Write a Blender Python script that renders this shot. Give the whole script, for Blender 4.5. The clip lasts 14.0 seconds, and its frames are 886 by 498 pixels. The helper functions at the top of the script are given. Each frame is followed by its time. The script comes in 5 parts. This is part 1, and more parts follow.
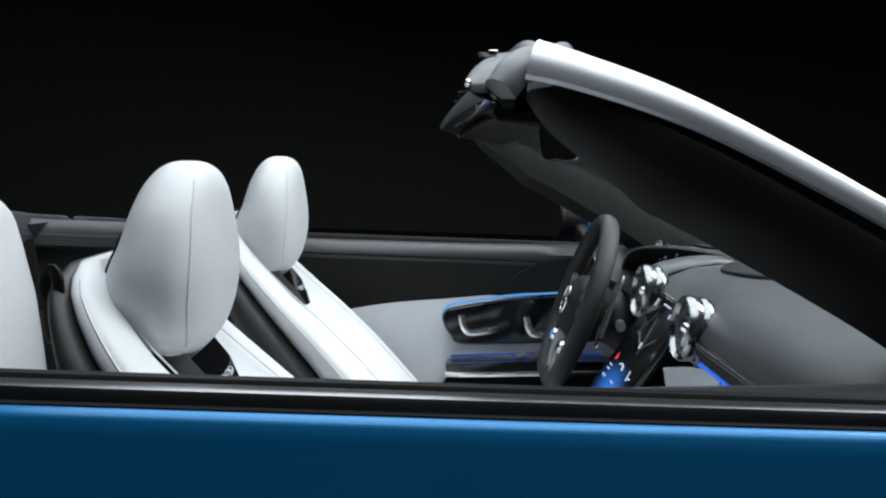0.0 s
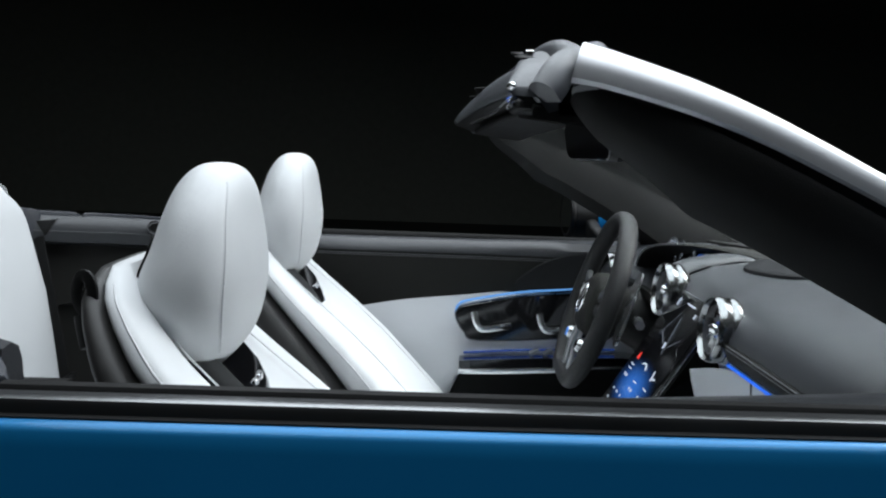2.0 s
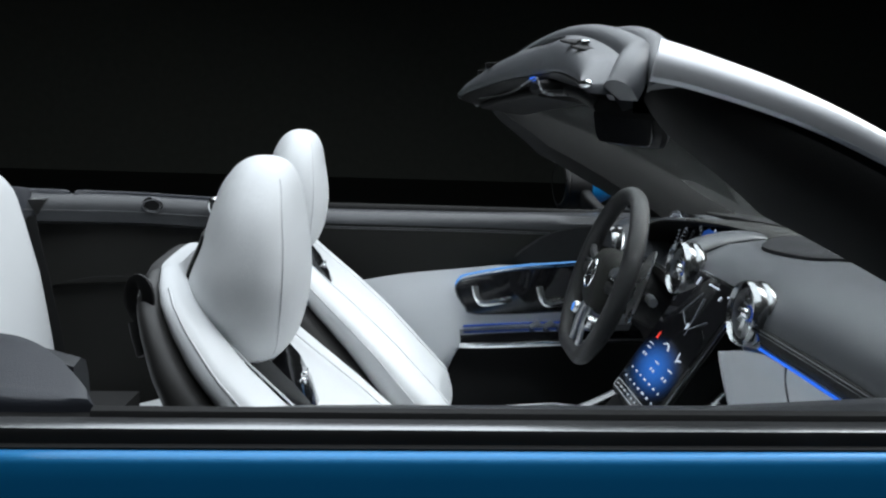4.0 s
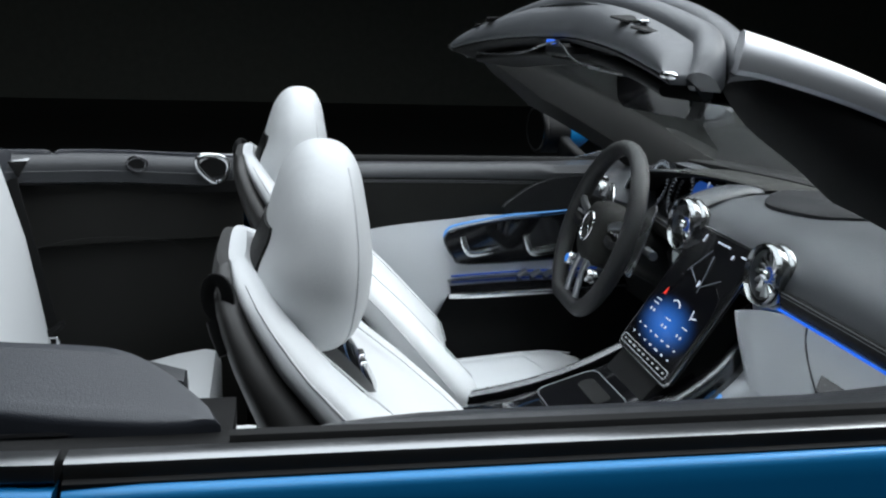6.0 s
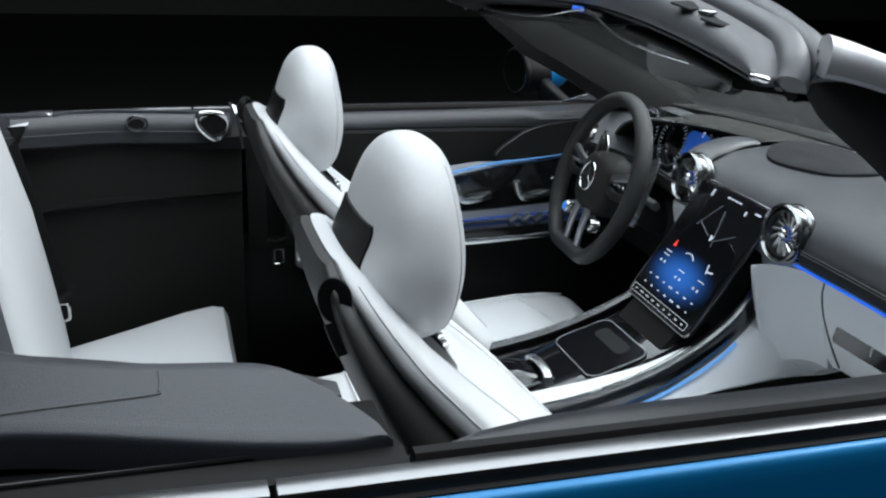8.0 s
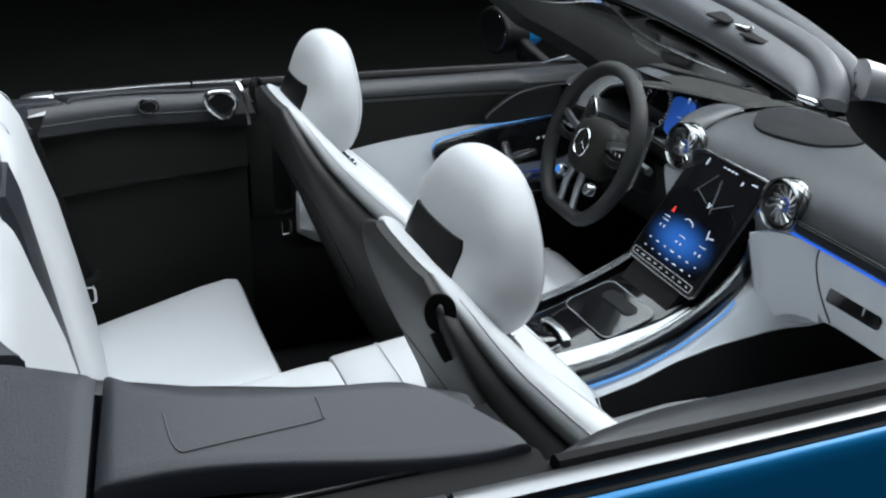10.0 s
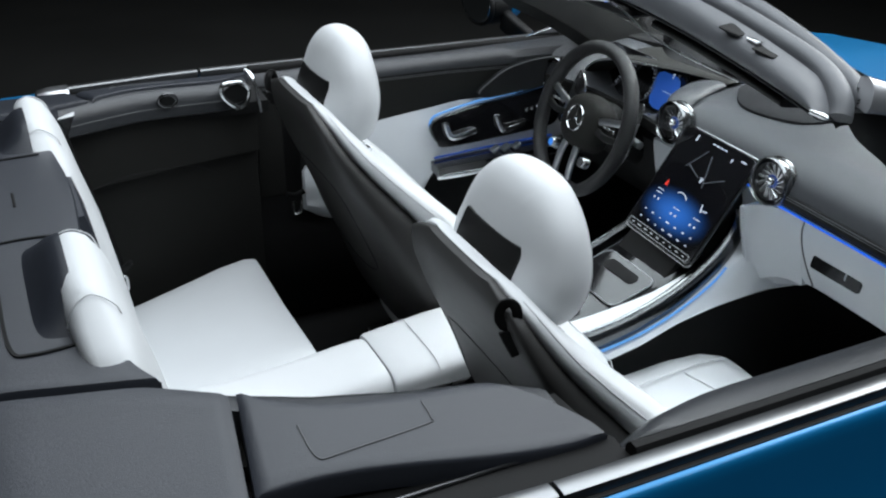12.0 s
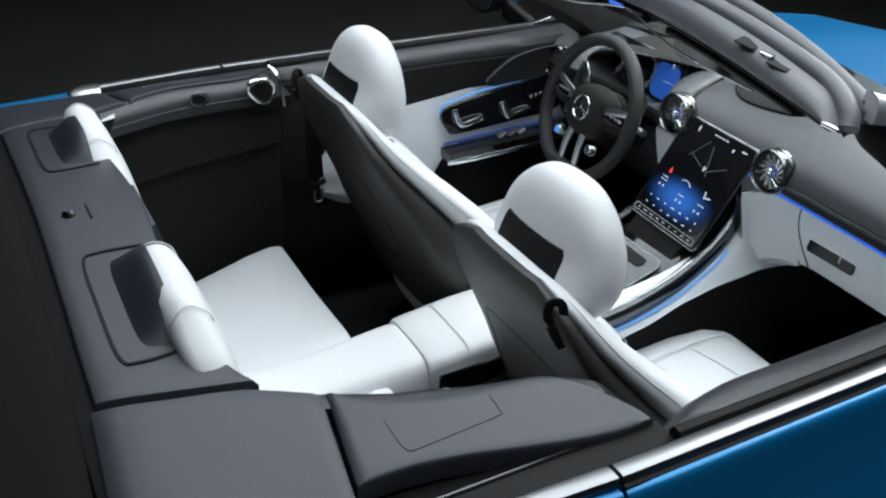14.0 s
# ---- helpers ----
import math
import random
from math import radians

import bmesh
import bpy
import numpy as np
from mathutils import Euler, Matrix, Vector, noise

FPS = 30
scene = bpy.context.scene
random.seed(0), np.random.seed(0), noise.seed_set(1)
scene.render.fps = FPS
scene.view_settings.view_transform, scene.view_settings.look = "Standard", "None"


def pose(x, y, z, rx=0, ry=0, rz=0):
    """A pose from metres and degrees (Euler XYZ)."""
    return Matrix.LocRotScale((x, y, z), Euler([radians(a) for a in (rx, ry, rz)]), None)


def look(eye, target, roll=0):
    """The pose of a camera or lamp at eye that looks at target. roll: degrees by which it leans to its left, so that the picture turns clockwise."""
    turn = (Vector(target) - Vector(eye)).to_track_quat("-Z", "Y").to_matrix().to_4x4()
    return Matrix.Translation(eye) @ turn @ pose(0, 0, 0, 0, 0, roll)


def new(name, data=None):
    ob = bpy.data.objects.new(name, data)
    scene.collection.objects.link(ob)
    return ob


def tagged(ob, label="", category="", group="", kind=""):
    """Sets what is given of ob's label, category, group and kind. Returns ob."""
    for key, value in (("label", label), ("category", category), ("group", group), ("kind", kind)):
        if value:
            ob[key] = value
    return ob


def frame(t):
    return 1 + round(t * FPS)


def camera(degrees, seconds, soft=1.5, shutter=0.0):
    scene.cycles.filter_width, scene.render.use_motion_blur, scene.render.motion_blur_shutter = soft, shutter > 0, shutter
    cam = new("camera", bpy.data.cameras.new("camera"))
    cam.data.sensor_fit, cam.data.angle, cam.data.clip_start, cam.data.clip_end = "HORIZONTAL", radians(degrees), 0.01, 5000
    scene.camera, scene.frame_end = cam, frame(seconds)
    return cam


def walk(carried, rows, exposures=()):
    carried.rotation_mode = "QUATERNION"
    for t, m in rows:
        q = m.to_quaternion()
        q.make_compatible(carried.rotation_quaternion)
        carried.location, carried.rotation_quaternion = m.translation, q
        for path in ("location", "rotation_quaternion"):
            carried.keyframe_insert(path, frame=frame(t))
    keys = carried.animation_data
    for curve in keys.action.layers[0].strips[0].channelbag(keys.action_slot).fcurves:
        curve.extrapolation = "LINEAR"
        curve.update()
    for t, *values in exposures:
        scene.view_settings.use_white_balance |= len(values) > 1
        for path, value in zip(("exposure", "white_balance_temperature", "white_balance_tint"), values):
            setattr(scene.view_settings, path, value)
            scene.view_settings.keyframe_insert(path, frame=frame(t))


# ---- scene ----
cam = camera(50.4, 14.0, soft=2.2)
METRES, EYE, TILT, LEAN, TURN = 1.25, 1.136, -5.2, -2.0, -1.4
SIDE = -1.50
ALONG = -0.037
ROWS = [
    (0.0, 0.0, 0.0, 0.0, 0.0, 0.0, -0.0),
    (0.5, -0.0046, 0.0016, 0.0012, 0.04, -0.04, 0.0),
    (1.0, -0.0126, 0.004, 0.0034, -0.04, -0.12, -0.05),
    (1.5, -0.0244, 0.0076, 0.007, -0.25, -0.3, -0.04),
    (2.0, -0.042, 0.0119, 0.013, -0.63, -0.66, -0.0),
    (2.5, -0.0627, 0.0174, 0.021, -1.19, -1.17, 0.04),
    (3.0, -0.0851, 0.0228, 0.0287, -1.89, -1.77, 0.09),
    (5.5, -0.2329, 0.0505, 0.0947, -7.74, -7.14, 0.86),
    (6.0, -0.2664, 0.0546, 0.1094, -9.05, -8.46, 0.96),
    (6.5, -0.3049, 0.0591, 0.126, -10.54, -9.89, 1.11),
    (7.0, -0.3413, 0.0633, 0.1434, -11.91, -11.24, 1.22),
    (7.5, -0.3823, 0.0661, 0.1651, -13.36, -12.7, 1.32),
    (8.0, -0.4237, 0.0676, 0.1904, -14.77, -14.15, 1.42),
    (10.5, -0.6206, 0.0564, 0.3281, -21.54, -20.56, 2.09),
    (11.0, -0.6556, 0.0518, 0.3568, -22.68, -21.7, 2.23),
    (11.5, -0.6926, 0.0453, 0.3886, -23.8, -22.83, 2.4),
    (12.0, -0.725, 0.0398, 0.4173, -24.7, -23.8, 2.53),
    (12.5, -0.7606, 0.0332, 0.447, -25.53, -24.74, 2.55),
    (13.0, -0.7918, 0.0276, 0.4716, -26.16, -25.46, 2.51),
    (13.5, -0.8178, 0.0229, 0.4928, -26.64, -26.04, 2.47),
    (14.0, -0.8381, 0.0176, 0.5123, -26.99, -26.53, 2.51),
]
walk(cam, [(t, pose(ALONG, SIDE, EYE, TILT, LEAN, TURN) @ pose(METRES * x, METRES * y, METRES * z, 90 + pitch, roll, yaw)) for t, x, y, z, yaw, pitch, roll in ROWS])

# ---- world and light ----
world = bpy.data.worlds.new("studio_air")
world.use_nodes = True
world.node_tree.nodes["Background"].inputs[0].default_value = (0.5, 0.55, 0.6, 1)
world.node_tree.nodes["Background"].inputs[1].default_value = 0.004
scene.world = world
scene.view_settings.exposure = 0.0


def softbox(name, eye, target, sx, sy, watts, color):
    data = bpy.data.lights.new(name, "AREA")
    data.shape, data.size, data.size_y, data.energy, data.color = "RECTANGLE", sx, sy, watts, color
    ob = new(name, data)
    ob.matrix_world = look(eye, target)
    return ob


softbox("ceiling_softbox", (0.2, 0.5, 3.3), (0.2, 0.5, 0.0), 3.0, 5.2, 168, (0.905, 0.985, 1.06))
# added fill lamp, no known studio light; it only brightens the bonnet paint
softbox("bonnet_fill", (2.6, 0.4, 2.6), (1.5, 0.2, 0.9), 1.4, 2.4, 85, (0.92, 0.97, 1.0))


# ---- materials ----
def material(name, base, rough=0.5, metal=0.0, grain=0.0, grain_scale=400.0, mottle=0.12, mottle_scale=9.0, coat=0.0, sheen=0.0, wear=0.06, grain_kind="noise", stretch=None, spec=0.5):
    m = bpy.data.materials.new(name)
    m.use_nodes = True
    nt = m.node_tree
    b = nt.nodes["Principled BSDF"]
    b.inputs["Metallic"].default_value = metal
    b.inputs["Coat Weight"].default_value = coat
    b.inputs["Coat Roughness"].default_value = 0.05
    b.inputs["Sheen Weight"].default_value = sheen
    b.inputs["Specular IOR Level"].default_value = spec
    tc = nt.nodes.new("ShaderNodeTexCoord")
    src = tc.outputs["Object"]
    if stretch:
        mp = nt.nodes.new("ShaderNodeMapping")
        mp.inputs["Scale"].default_value = stretch
        nt.links.new(src, mp.inputs["Vector"])
        src = mp.outputs["Vector"]
    big = nt.nodes.new("ShaderNodeTexNoise")
    big.inputs["Scale"].default_value = mottle_scale
    big.inputs["Detail"].default_value = 5
    nt.links.new(src, big.inputs["Vector"])
    mix = nt.nodes.new("ShaderNodeMix")
    mix.data_type = "RGBA"
    mix.inputs["A"].default_value = (*[c * (1 - mottle) for c in base], 1)
    mix.inputs["B"].default_value = (*[min(1, c * (1 + mottle)) for c in base], 1)
    nt.links.new(big.outputs["Fac"], mix.inputs["Factor"])
    nt.links.new(mix.outputs["Result"], b.inputs["Base Color"])
    mr = nt.nodes.new("ShaderNodeMapRange")
    mr.inputs["To Min"].default_value = max(0.0, rough - wear)
    mr.inputs["To Max"].default_value = min(1.0, rough + wear)
    nt.links.new(big.outputs["Fac"], mr.inputs["Value"])
    nt.links.new(mr.outputs["Result"], b.inputs["Roughness"])
    if grain > 0:
        if grain_kind == "cells":
            fine = nt.nodes.new("ShaderNodeTexVoronoi")
            out = fine.outputs["Distance"]
        else:
            fine = nt.nodes.new("ShaderNodeTexNoise")
            fine.inputs["Detail"].default_value = 3
            out = fine.outputs["Fac"]
        fine.inputs["Scale"].default_value = grain_scale
        nt.links.new(src, fine.inputs["Vector"])
        bump = nt.nodes.new("ShaderNodeBump")
        bump.inputs["Strength"].default_value = grain
        bump.inputs["Distance"].default_value = 0.001
        nt.links.new(out, bump.inputs["Height"])
        nt.links.new(bump.outputs["Normal"], b.inputs["Normal"])
    return m


def crease(m, scale, strength):
    """Adds soft puckers to a leather, on top of its grain."""
    nt = m.node_tree
    b = nt.nodes["Principled BSDF"]
    tc = nt.nodes.new("ShaderNodeTexCoord")
    n = nt.nodes.new("ShaderNodeTexNoise")
    n.inputs["Scale"].default_value, n.inputs["Detail"].default_value, n.inputs["Distortion"].default_value = scale, 4, 0.8
    nt.links.new(tc.outputs["Object"], n.inputs["Vector"])
    bump = nt.nodes.new("ShaderNodeBump")
    bump.inputs["Strength"].default_value, bump.inputs["Distance"].default_value = strength, 0.004
    nt.links.new(n.outputs["Fac"], bump.inputs["Height"])
    nt.links.new(b.inputs["Normal"].links[0].from_socket, bump.inputs["Normal"])
    nt.links.new(bump.outputs["Normal"], b.inputs["Normal"])


def glowing(name, color, strength):
    m = bpy.data.materials.new(name)
    m.use_nodes = True
    b = m.node_tree.nodes["Principled BSDF"]
    b.inputs["Base Color"].default_value = (*[c * 0.2 for c in color], 1)
    b.inputs["Emission Color"].default_value = (*color, 1)
    b.inputs["Emission Strength"].default_value = strength
    return m


def glass_material(name, tint, rough=0.0):
    m = bpy.data.materials.new(name)
    m.use_nodes = True
    b = m.node_tree.nodes["Principled BSDF"]
    b.inputs["Base Color"].default_value = (*tint, 1)
    b.inputs["Transmission Weight"].default_value = 1.0
    b.inputs["Roughness"].default_value = rough
    b.inputs["IOR"].default_value = 1.02
    b.inputs["Specular IOR Level"].default_value = 0.1
    return m


WHITE = material("white_nappa_leather", (0.66, 0.675, 0.683), 0.52, grain=0.25, grain_scale=900, grain_kind="cells", mottle=0.03)
SILVERLEATHER = material("silver_grey_leather", (0.62, 0.64, 0.66), 0.42, grain=0.25, grain_scale=900, grain_kind="cells", mottle=0.04)
crease(WHITE, 14, 0.35)
crease(SILVERLEATHER, 10, 0.2)
SEAM = material("white_seam_thread", (0.66, 0.67, 0.68), 0.6, grain=0.5, grain_scale=1500)
GREYSEAM = material("grey_seam_thread", (0.08, 0.083, 0.086), 0.6, grain=0.5, grain_scale=1500)
SLATE = material("slate_grey_leather", (0.031, 0.033, 0.0365), 0.34, grain=0.35, grain_scale=800, grain_kind="cells", mottle=0.08)
DECKGREY = material("slate_grey_deck_leather", (0.024, 0.027, 0.0345), 0.38, grain=0.3, grain_scale=900, grain_kind="cells", mottle=0.07)
BLACKLEATHER = material("black_leather", (0.0145, 0.0145, 0.0133), 0.62, spec=0.14, grain=0.35, grain_scale=800, grain_kind="cells")
SHELL = material("charcoal_seat_shell", (0.021, 0.0205, 0.0195), 0.5, grain=0.2, grain_scale=1200)
BLACK = material("black_plastic", (0.007, 0.007, 0.007), 0.5, spec=0.18, grain=0.15, grain_scale=1500)
RUBBER = material("black_rubber_seal", (0.008, 0.008, 0.008), 0.6, spec=0.15, grain=0.1, grain_scale=700)
GLOSS = material("piano_black", (0.006, 0.006, 0.007), 0.08, coat=0.6, wear=0.03)
CHROME = material("satin_chrome", (0.62, 0.63, 0.64), 0.27, 1.0, mottle=0.03, wear=0.05)
BRIGHT = material("polished_chrome", (0.80, 0.81, 0.82), 0.2, 1.0, mottle=0.02, wear=0.03)
SILL = material("satin_waistline_metal", (0.25, 0.255, 0.26), 0.30, 1.0, mottle=0.05, wear=0.04, grain=0.05, grain_scale=200)
SATIN = material("brushed_aluminium_trim", (0.42, 0.43, 0.44), 0.34, 1.0, grain=0.15, grain_scale=300, stretch=(0.05, 1, 1), mottle=0.05)
DARKMETAL = material("dark_satin_metal", (0.12, 0.12, 0.125), 0.28, 1.0, mottle=0.06)
PAINT = material("blue_metallic_paint", (0.0018, 0.158, 0.375), 0.38, 0.4, grain=0.03, grain_scale=2500, coat=0.3, mottle=0.06, wear=0.03)
VENTMETAL = material("satin_vent_metal", (0.26, 0.263, 0.267), 0.20, 1.0, mottle=0.05, wear=0.05)
RAILMETAL = material("dark_rail_metal", (0.15, 0.153, 0.157), 0.24, 1.0, mottle=0.06, wear=0.05)
PILLAR = material("satin_silver_pillar", (0.66, 0.67, 0.69), 0.42, 0.85, mottle=0.03, wear=0.04)
HEADERGREY = material("stone_grey_header_leather", (0.105, 0.11, 0.118), 0.40, grain=0.3, grain_scale=900, grain_kind="cells", mottle=0.05)
CLOTH = material("black_hood_cloth", (0.007, 0.007, 0.0065), 0.85, spec=0.1, grain=0.6, grain_scale=900)
CARPET = material("black_carpet", (0.006, 0.006, 0.006), 0.95, grain=0.8, grain_scale=600)
ALCANTARA = material("black_microsuede", (0.010, 0.010, 0.0105), 0.55, spec=0.35, grain=0.4, grain_scale=1200)
WEBBING = material("black_belt_webbing", (0.007, 0.007, 0.007), 0.6, spec=0.12, grain=0.6, grain_scale=700)
GRILLE = material("speaker_grille_metal", (0.016, 0.0165, 0.0175), 0.85, 0.0, spec=0.05, grain=0.8, grain_scale=500, grain_kind="cells")
AMBIENT = glowing("blue_ambient_light", (0.025, 0.18, 1.0), 0.75)
AMBIENTDIM = glowing("dim_blue_ambient_light", (0.04, 0.2, 1.0), 0.12)
AMBIENTPALE = glowing("pale_blue_ambient_light", (0.16, 0.45, 1.0), 0.6)
PILLARTRIM = material("matt_black_trim", (0.009, 0.009, 0.0088), 0.5, spec=0.25, grain=0.3, grain_scale=900, grain_kind="cells")
GLASS = glass_material("clear_windscreen_glass", (0.9, 0.94, 0.93))
MIRROR = material("mirror_glass", (0.8, 0.85, 0.9), 0.02, 1.0, mottle=0.01, wear=0.01)
FLOORMAT = material("dark_studio_floor", (0.018, 0.018, 0.017), 0.5, grain=0.2, grain_scale=60, mottle=0.3, mottle_scale=1.2)
WALLMAT = material("dark_studio_cloth", (0.17, 0.18, 0.155), 0.9, grain=0.4, grain_scale=80, mottle=0.2)
TYRE = material("tyre_rubber", (0.018, 0.018, 0.018), 0.75, grain=0.4, grain_scale=200)
UIWHITE = glowing("screen_white", (0.75, 0.85, 1.0), 0.5)
DIALWHITE = glowing("dial_white", (0.7, 0.8, 0.95), 0.22)
UIGREY = glowing("screen_dim_grey", (0.25, 0.28, 0.33), 0.045)
UIRED = glowing("screen_red", (1.0, 0.05, 0.03), 0.6)


# ---- mesh helpers ----
def mesh(name, vf, mat, sharp=38):
    v, f = vf
    me = bpy.data.meshes.new(name)
    me.from_pydata([tuple(map(float, p)) for p in v], [], [tuple(map(int, q)) for q in f])
    bm = bmesh.new()
    bm.from_mesh(me)
    bmesh.ops.recalc_face_normals(bm, faces=bm.faces)
    bm.to_mesh(me)
    bm.free()
    me.polygons.foreach_set("use_smooth", [True] * len(me.polygons))
    me.set_sharp_from_angle(angle=radians(sharp))
    me.materials.append(mat)
    return me


def thing(name, at, label, category, group=""):
    ob = new(name)
    ob.empty_display_size = 0.05
    ob.location = at
    return tagged(ob, label, category, group)


def spot(ob):
    m = Matrix.Translation(ob.location)
    return spot(ob.parent) @ ob.matrix_parent_inverse @ m if ob.parent else m


def part(name, vf, mat, parent, label="", sharp=38):
    ob = new(name, mesh(name, vf, mat, sharp))
    ob.parent = parent
    ob.matrix_parent_inverse = spot(parent).inverted()
    return tagged(ob, label) if label else ob


def solid(name, vf, mat, label, category="", group="", kind="", sharp=38):
    return tagged(new(name, mesh(name, vf, mat, sharp)), label, category, group, kind)


def join(*many):
    v, f = [], []
    for a, b in many:
        n = len(v)
        v += [tuple(p) for p in a]
        f += [tuple(i + n for i in q) for q in b]
    return v, f


def flip(vf):
    return [(p[0], -p[1], p[2]) for p in vf[0]], [tuple(reversed(q)) for q in vf[1]]


def sided(vf, s):
    return vf if s > 0 else flip(vf)


def place(vf, m):
    return [tuple(m @ Vector(p)) for p in vf[0]], vf[1]


def loft(rings, ring_closed=True, cap=True, loop=False):
    n, k = len(rings[0]), len(rings)
    v = [tuple(p) for r in rings for p in r]
    f = []
    for i in range(k if loop else k - 1):
        a, b = i * n, ((i + 1) % k) * n
        for j in range(n if ring_closed else n - 1):
            q = (j + 1) % n
            f.append((a + j, a + q, b + q, b + j))
    if cap and not loop:
        f.append(tuple(reversed(range(n))))
        f.append(tuple(range((k - 1) * n, k * n)))
    return v, f


def smooth_path(pts, n, closed=False):
    """A Catmull-Rom curve through pts, n points long."""
    p = [Vector(q) for q in pts]
    m = len(p)
    out = []
    count = n if closed else n - 1
    for i in range(n):
        u = i / count * (m if closed else m - 1)
        k = min(int(u), m - 1 if closed else m - 2)
        t = u - k
        if closed:
            a, b, c, d = p[(k - 1) % m], p[k % m], p[(k + 1) % m], p[(k + 2) % m]
        else:
            a, b, c, d = p[max(k - 1, 0)], p[k], p[k + 1], p[min(k + 2, m - 1)]
        out.append(0.5 * (2 * b + (c - a) * t + (2 * a - 5 * b + 4 * c - d) * t * t + (3 * b - a - 3 * c + d) * t ** 3))
    return out


def sweep(path, profile, up=(0, 0, 1), closed=False, cap=True, scale=None):
    """A profile of (sideways, up) pairs drawn along a path; sideways is to the path's right."""
    rings = []
    n = len(path)
    for i, p in enumerate(path):
        a = path[i - 1] if i or closed else p
        b = path[(i + 1) % n] if i < n - 1 or closed else p
        t = (Vector(b) - Vector(a)).normalized()
        s = t.cross(Vector(up)).normalized()
        u = s.cross(t)
        k = scale(i / (n - 1)) if scale else 1
        rings.append([Vector(p) + s * x * k + u * y * k for x, y in profile])
    return loft(rings, cap=cap, loop=closed)


def circle(r, n=10, sy=1.0):
    return [(r * math.cos(2 * math.pi * i / n), sy * r * math.sin(2 * math.pi * i / n)) for i in range(n)]


def tube(path, r, n=8, closed=False, scale=None, up=(0, 0, 1)):
    return sweep(path, circle(r, n), up, closed, True, scale)


def rrect(w, h, r, n=4):
    pts = []
    for cx, cy, a0 in ((w / 2 - r, h / 2 - r, 0), (-w / 2 + r, h / 2 - r, 90), (-w / 2 + r, -h / 2 + r, 180), (w / 2 - r, -h / 2 + r, 270)):
        for i in range(n + 1):
            a = radians(a0 + 90 * i / n)
            pts.append((cx + r * math.cos(a), cy + r * math.sin(a)))
    return pts


def inset(poly, d):
    out = []
    n = len(poly)
    for i in range(n):
        a, b, c = Vector(poly[i - 1]), Vector(poly[i]), Vector(poly[(i + 1) % n])
        e, g = (b - a), (c - b)
        e = e.normalized() if e.length > 1e-9 else g.normalized()
        g = g.normalized() if g.length > 1e-9 else e
        nrm = Vector((-(e.y + g.y), e.x + g.x))
        nrm = nrm.normalized() if nrm.length > 1e-6 else Vector((-e.y, e.x))
        q = b + nrm * d / max(0.5, nrm.dot(Vector((-e.y, e.x))))
        out.append((q.x, q.y))
    return out


def plate(poly, t, m, bevel=0.002):
    """A plate of outline poly (counterclockwise, in its own x and y) and thickness t along its z, with bevelled rims, put at m."""
    small = inset(poly, bevel)
    rings = [[(x, y, 0) for x, y in small], [(x, y, bevel) for x, y in poly], [(x, y, t - bevel) for x, y in poly], [(x, y, t) for x, y in small]]
    return place(loft(rings), m)


def box(cx, cy, cz, sx, sy, sz, bevel=0.004):
    return plate(rrect(sx, sy, min(sx, sy) * 0.2 if bevel > 0.003 else bevel, 3), sz, Matrix.Translation((cx, cy, cz - sz / 2)), min(bevel, sz * 0.4))


def lathe(profile, n, m):
    """Turned round z: profile of (radius, height) pairs."""
    rings = [[(r * math.cos(2 * math.pi * i / n), r * math.sin(2 * math.pi * i / n), h) for i in range(n)] for r, h in profile]
    return place(loft(rings), m)


def axes(at, x, y):
    """A pose whose own x and y axes point along x and (about) y."""
    x = Vector(x).normalized()
    z = x.cross(Vector(y)).normalized()
    y = z.cross(x)
    m = Matrix((x, y, z)).transposed().to_4x4()
    m.translation = Vector(at)
    return m


def lerp(a, b, t):
    return a + (b - a) * t


def table(x, pts):
    """Smooth value at x of the rows (x, value, ...)."""
    return np.array([np.interp(x, [p[0] for p in pts], [p[k] for p in pts]) for k in range(1, len(pts[0]))])


def strip(a, b, n, m, zf, thick, roll=0.006, closed_down=True):
    """A slab between the plan curves a and b with its top at zf(x, y), rims rounded off."""
    a, b = smooth_path([(*p, 0) for p in a], n), smooth_path([(*p, 0) for p in b], n)
    us = [0, 0.012, 0.04] + [0.04 + 0.92 * j / (m - 1) for j in range(1, m - 1)] + [0.96, 0.988, 1]
    rings = []
    for i in range(n):
        e = min(i, n - 1 - i)
        dz = roll if e == 0 else (roll * 0.15 if e == 1 else 0)
        top = []
        for u in us:
            q = a[i].lerp(b[i], u)
            w = min(u, 1 - u)
            d = roll if w < 0.006 else (roll * 0.3 if w < 0.02 else 0)
            top.append((q.x, q.y, zf(q.x, q.y) - max(d, dz)))
        low = [(p[0], p[1], p[2] - thick) for p in (top[-1], top[0])]
        rings.append(top + low)
    return loft(rings)


# ---- studio ----
solid("ground", ([(-30, -30, 0), (30, -30, 0), (30, 30, 0), (-30, 30, 0)], [(0, 1, 2, 3)]), FLOORMAT, "dark matt studio floor under the car", "floor", kind="structure")
for n, (cx, cy, sx, sy) in {"wall_north": (0, 14.1, 28.4, 0.2), "wall_south": (0, -14.1, 28.4, 0.2), "wall_east": (14.1, 0, 0.2, 28), "wall_west": (-14.1, 0, 0.2, 28)}.items():
    solid(n, box(cx, cy, 3.5, sx, sy, 7.0, 0.001), WALLMAT, "black cloth wall of the dark studio", "wall", kind="structure")
solid("ceiling", box(0, 0, 7.1, 28.4, 28.4, 0.2, 0.001), WALLMAT, "black ceiling of the dark studio", "ceiling", kind="structure")

# ---- the car's shell ----
car = thing("roadster", (0, 0, 0), "blue metallic open roadster with folded roof on studio floor", "car")


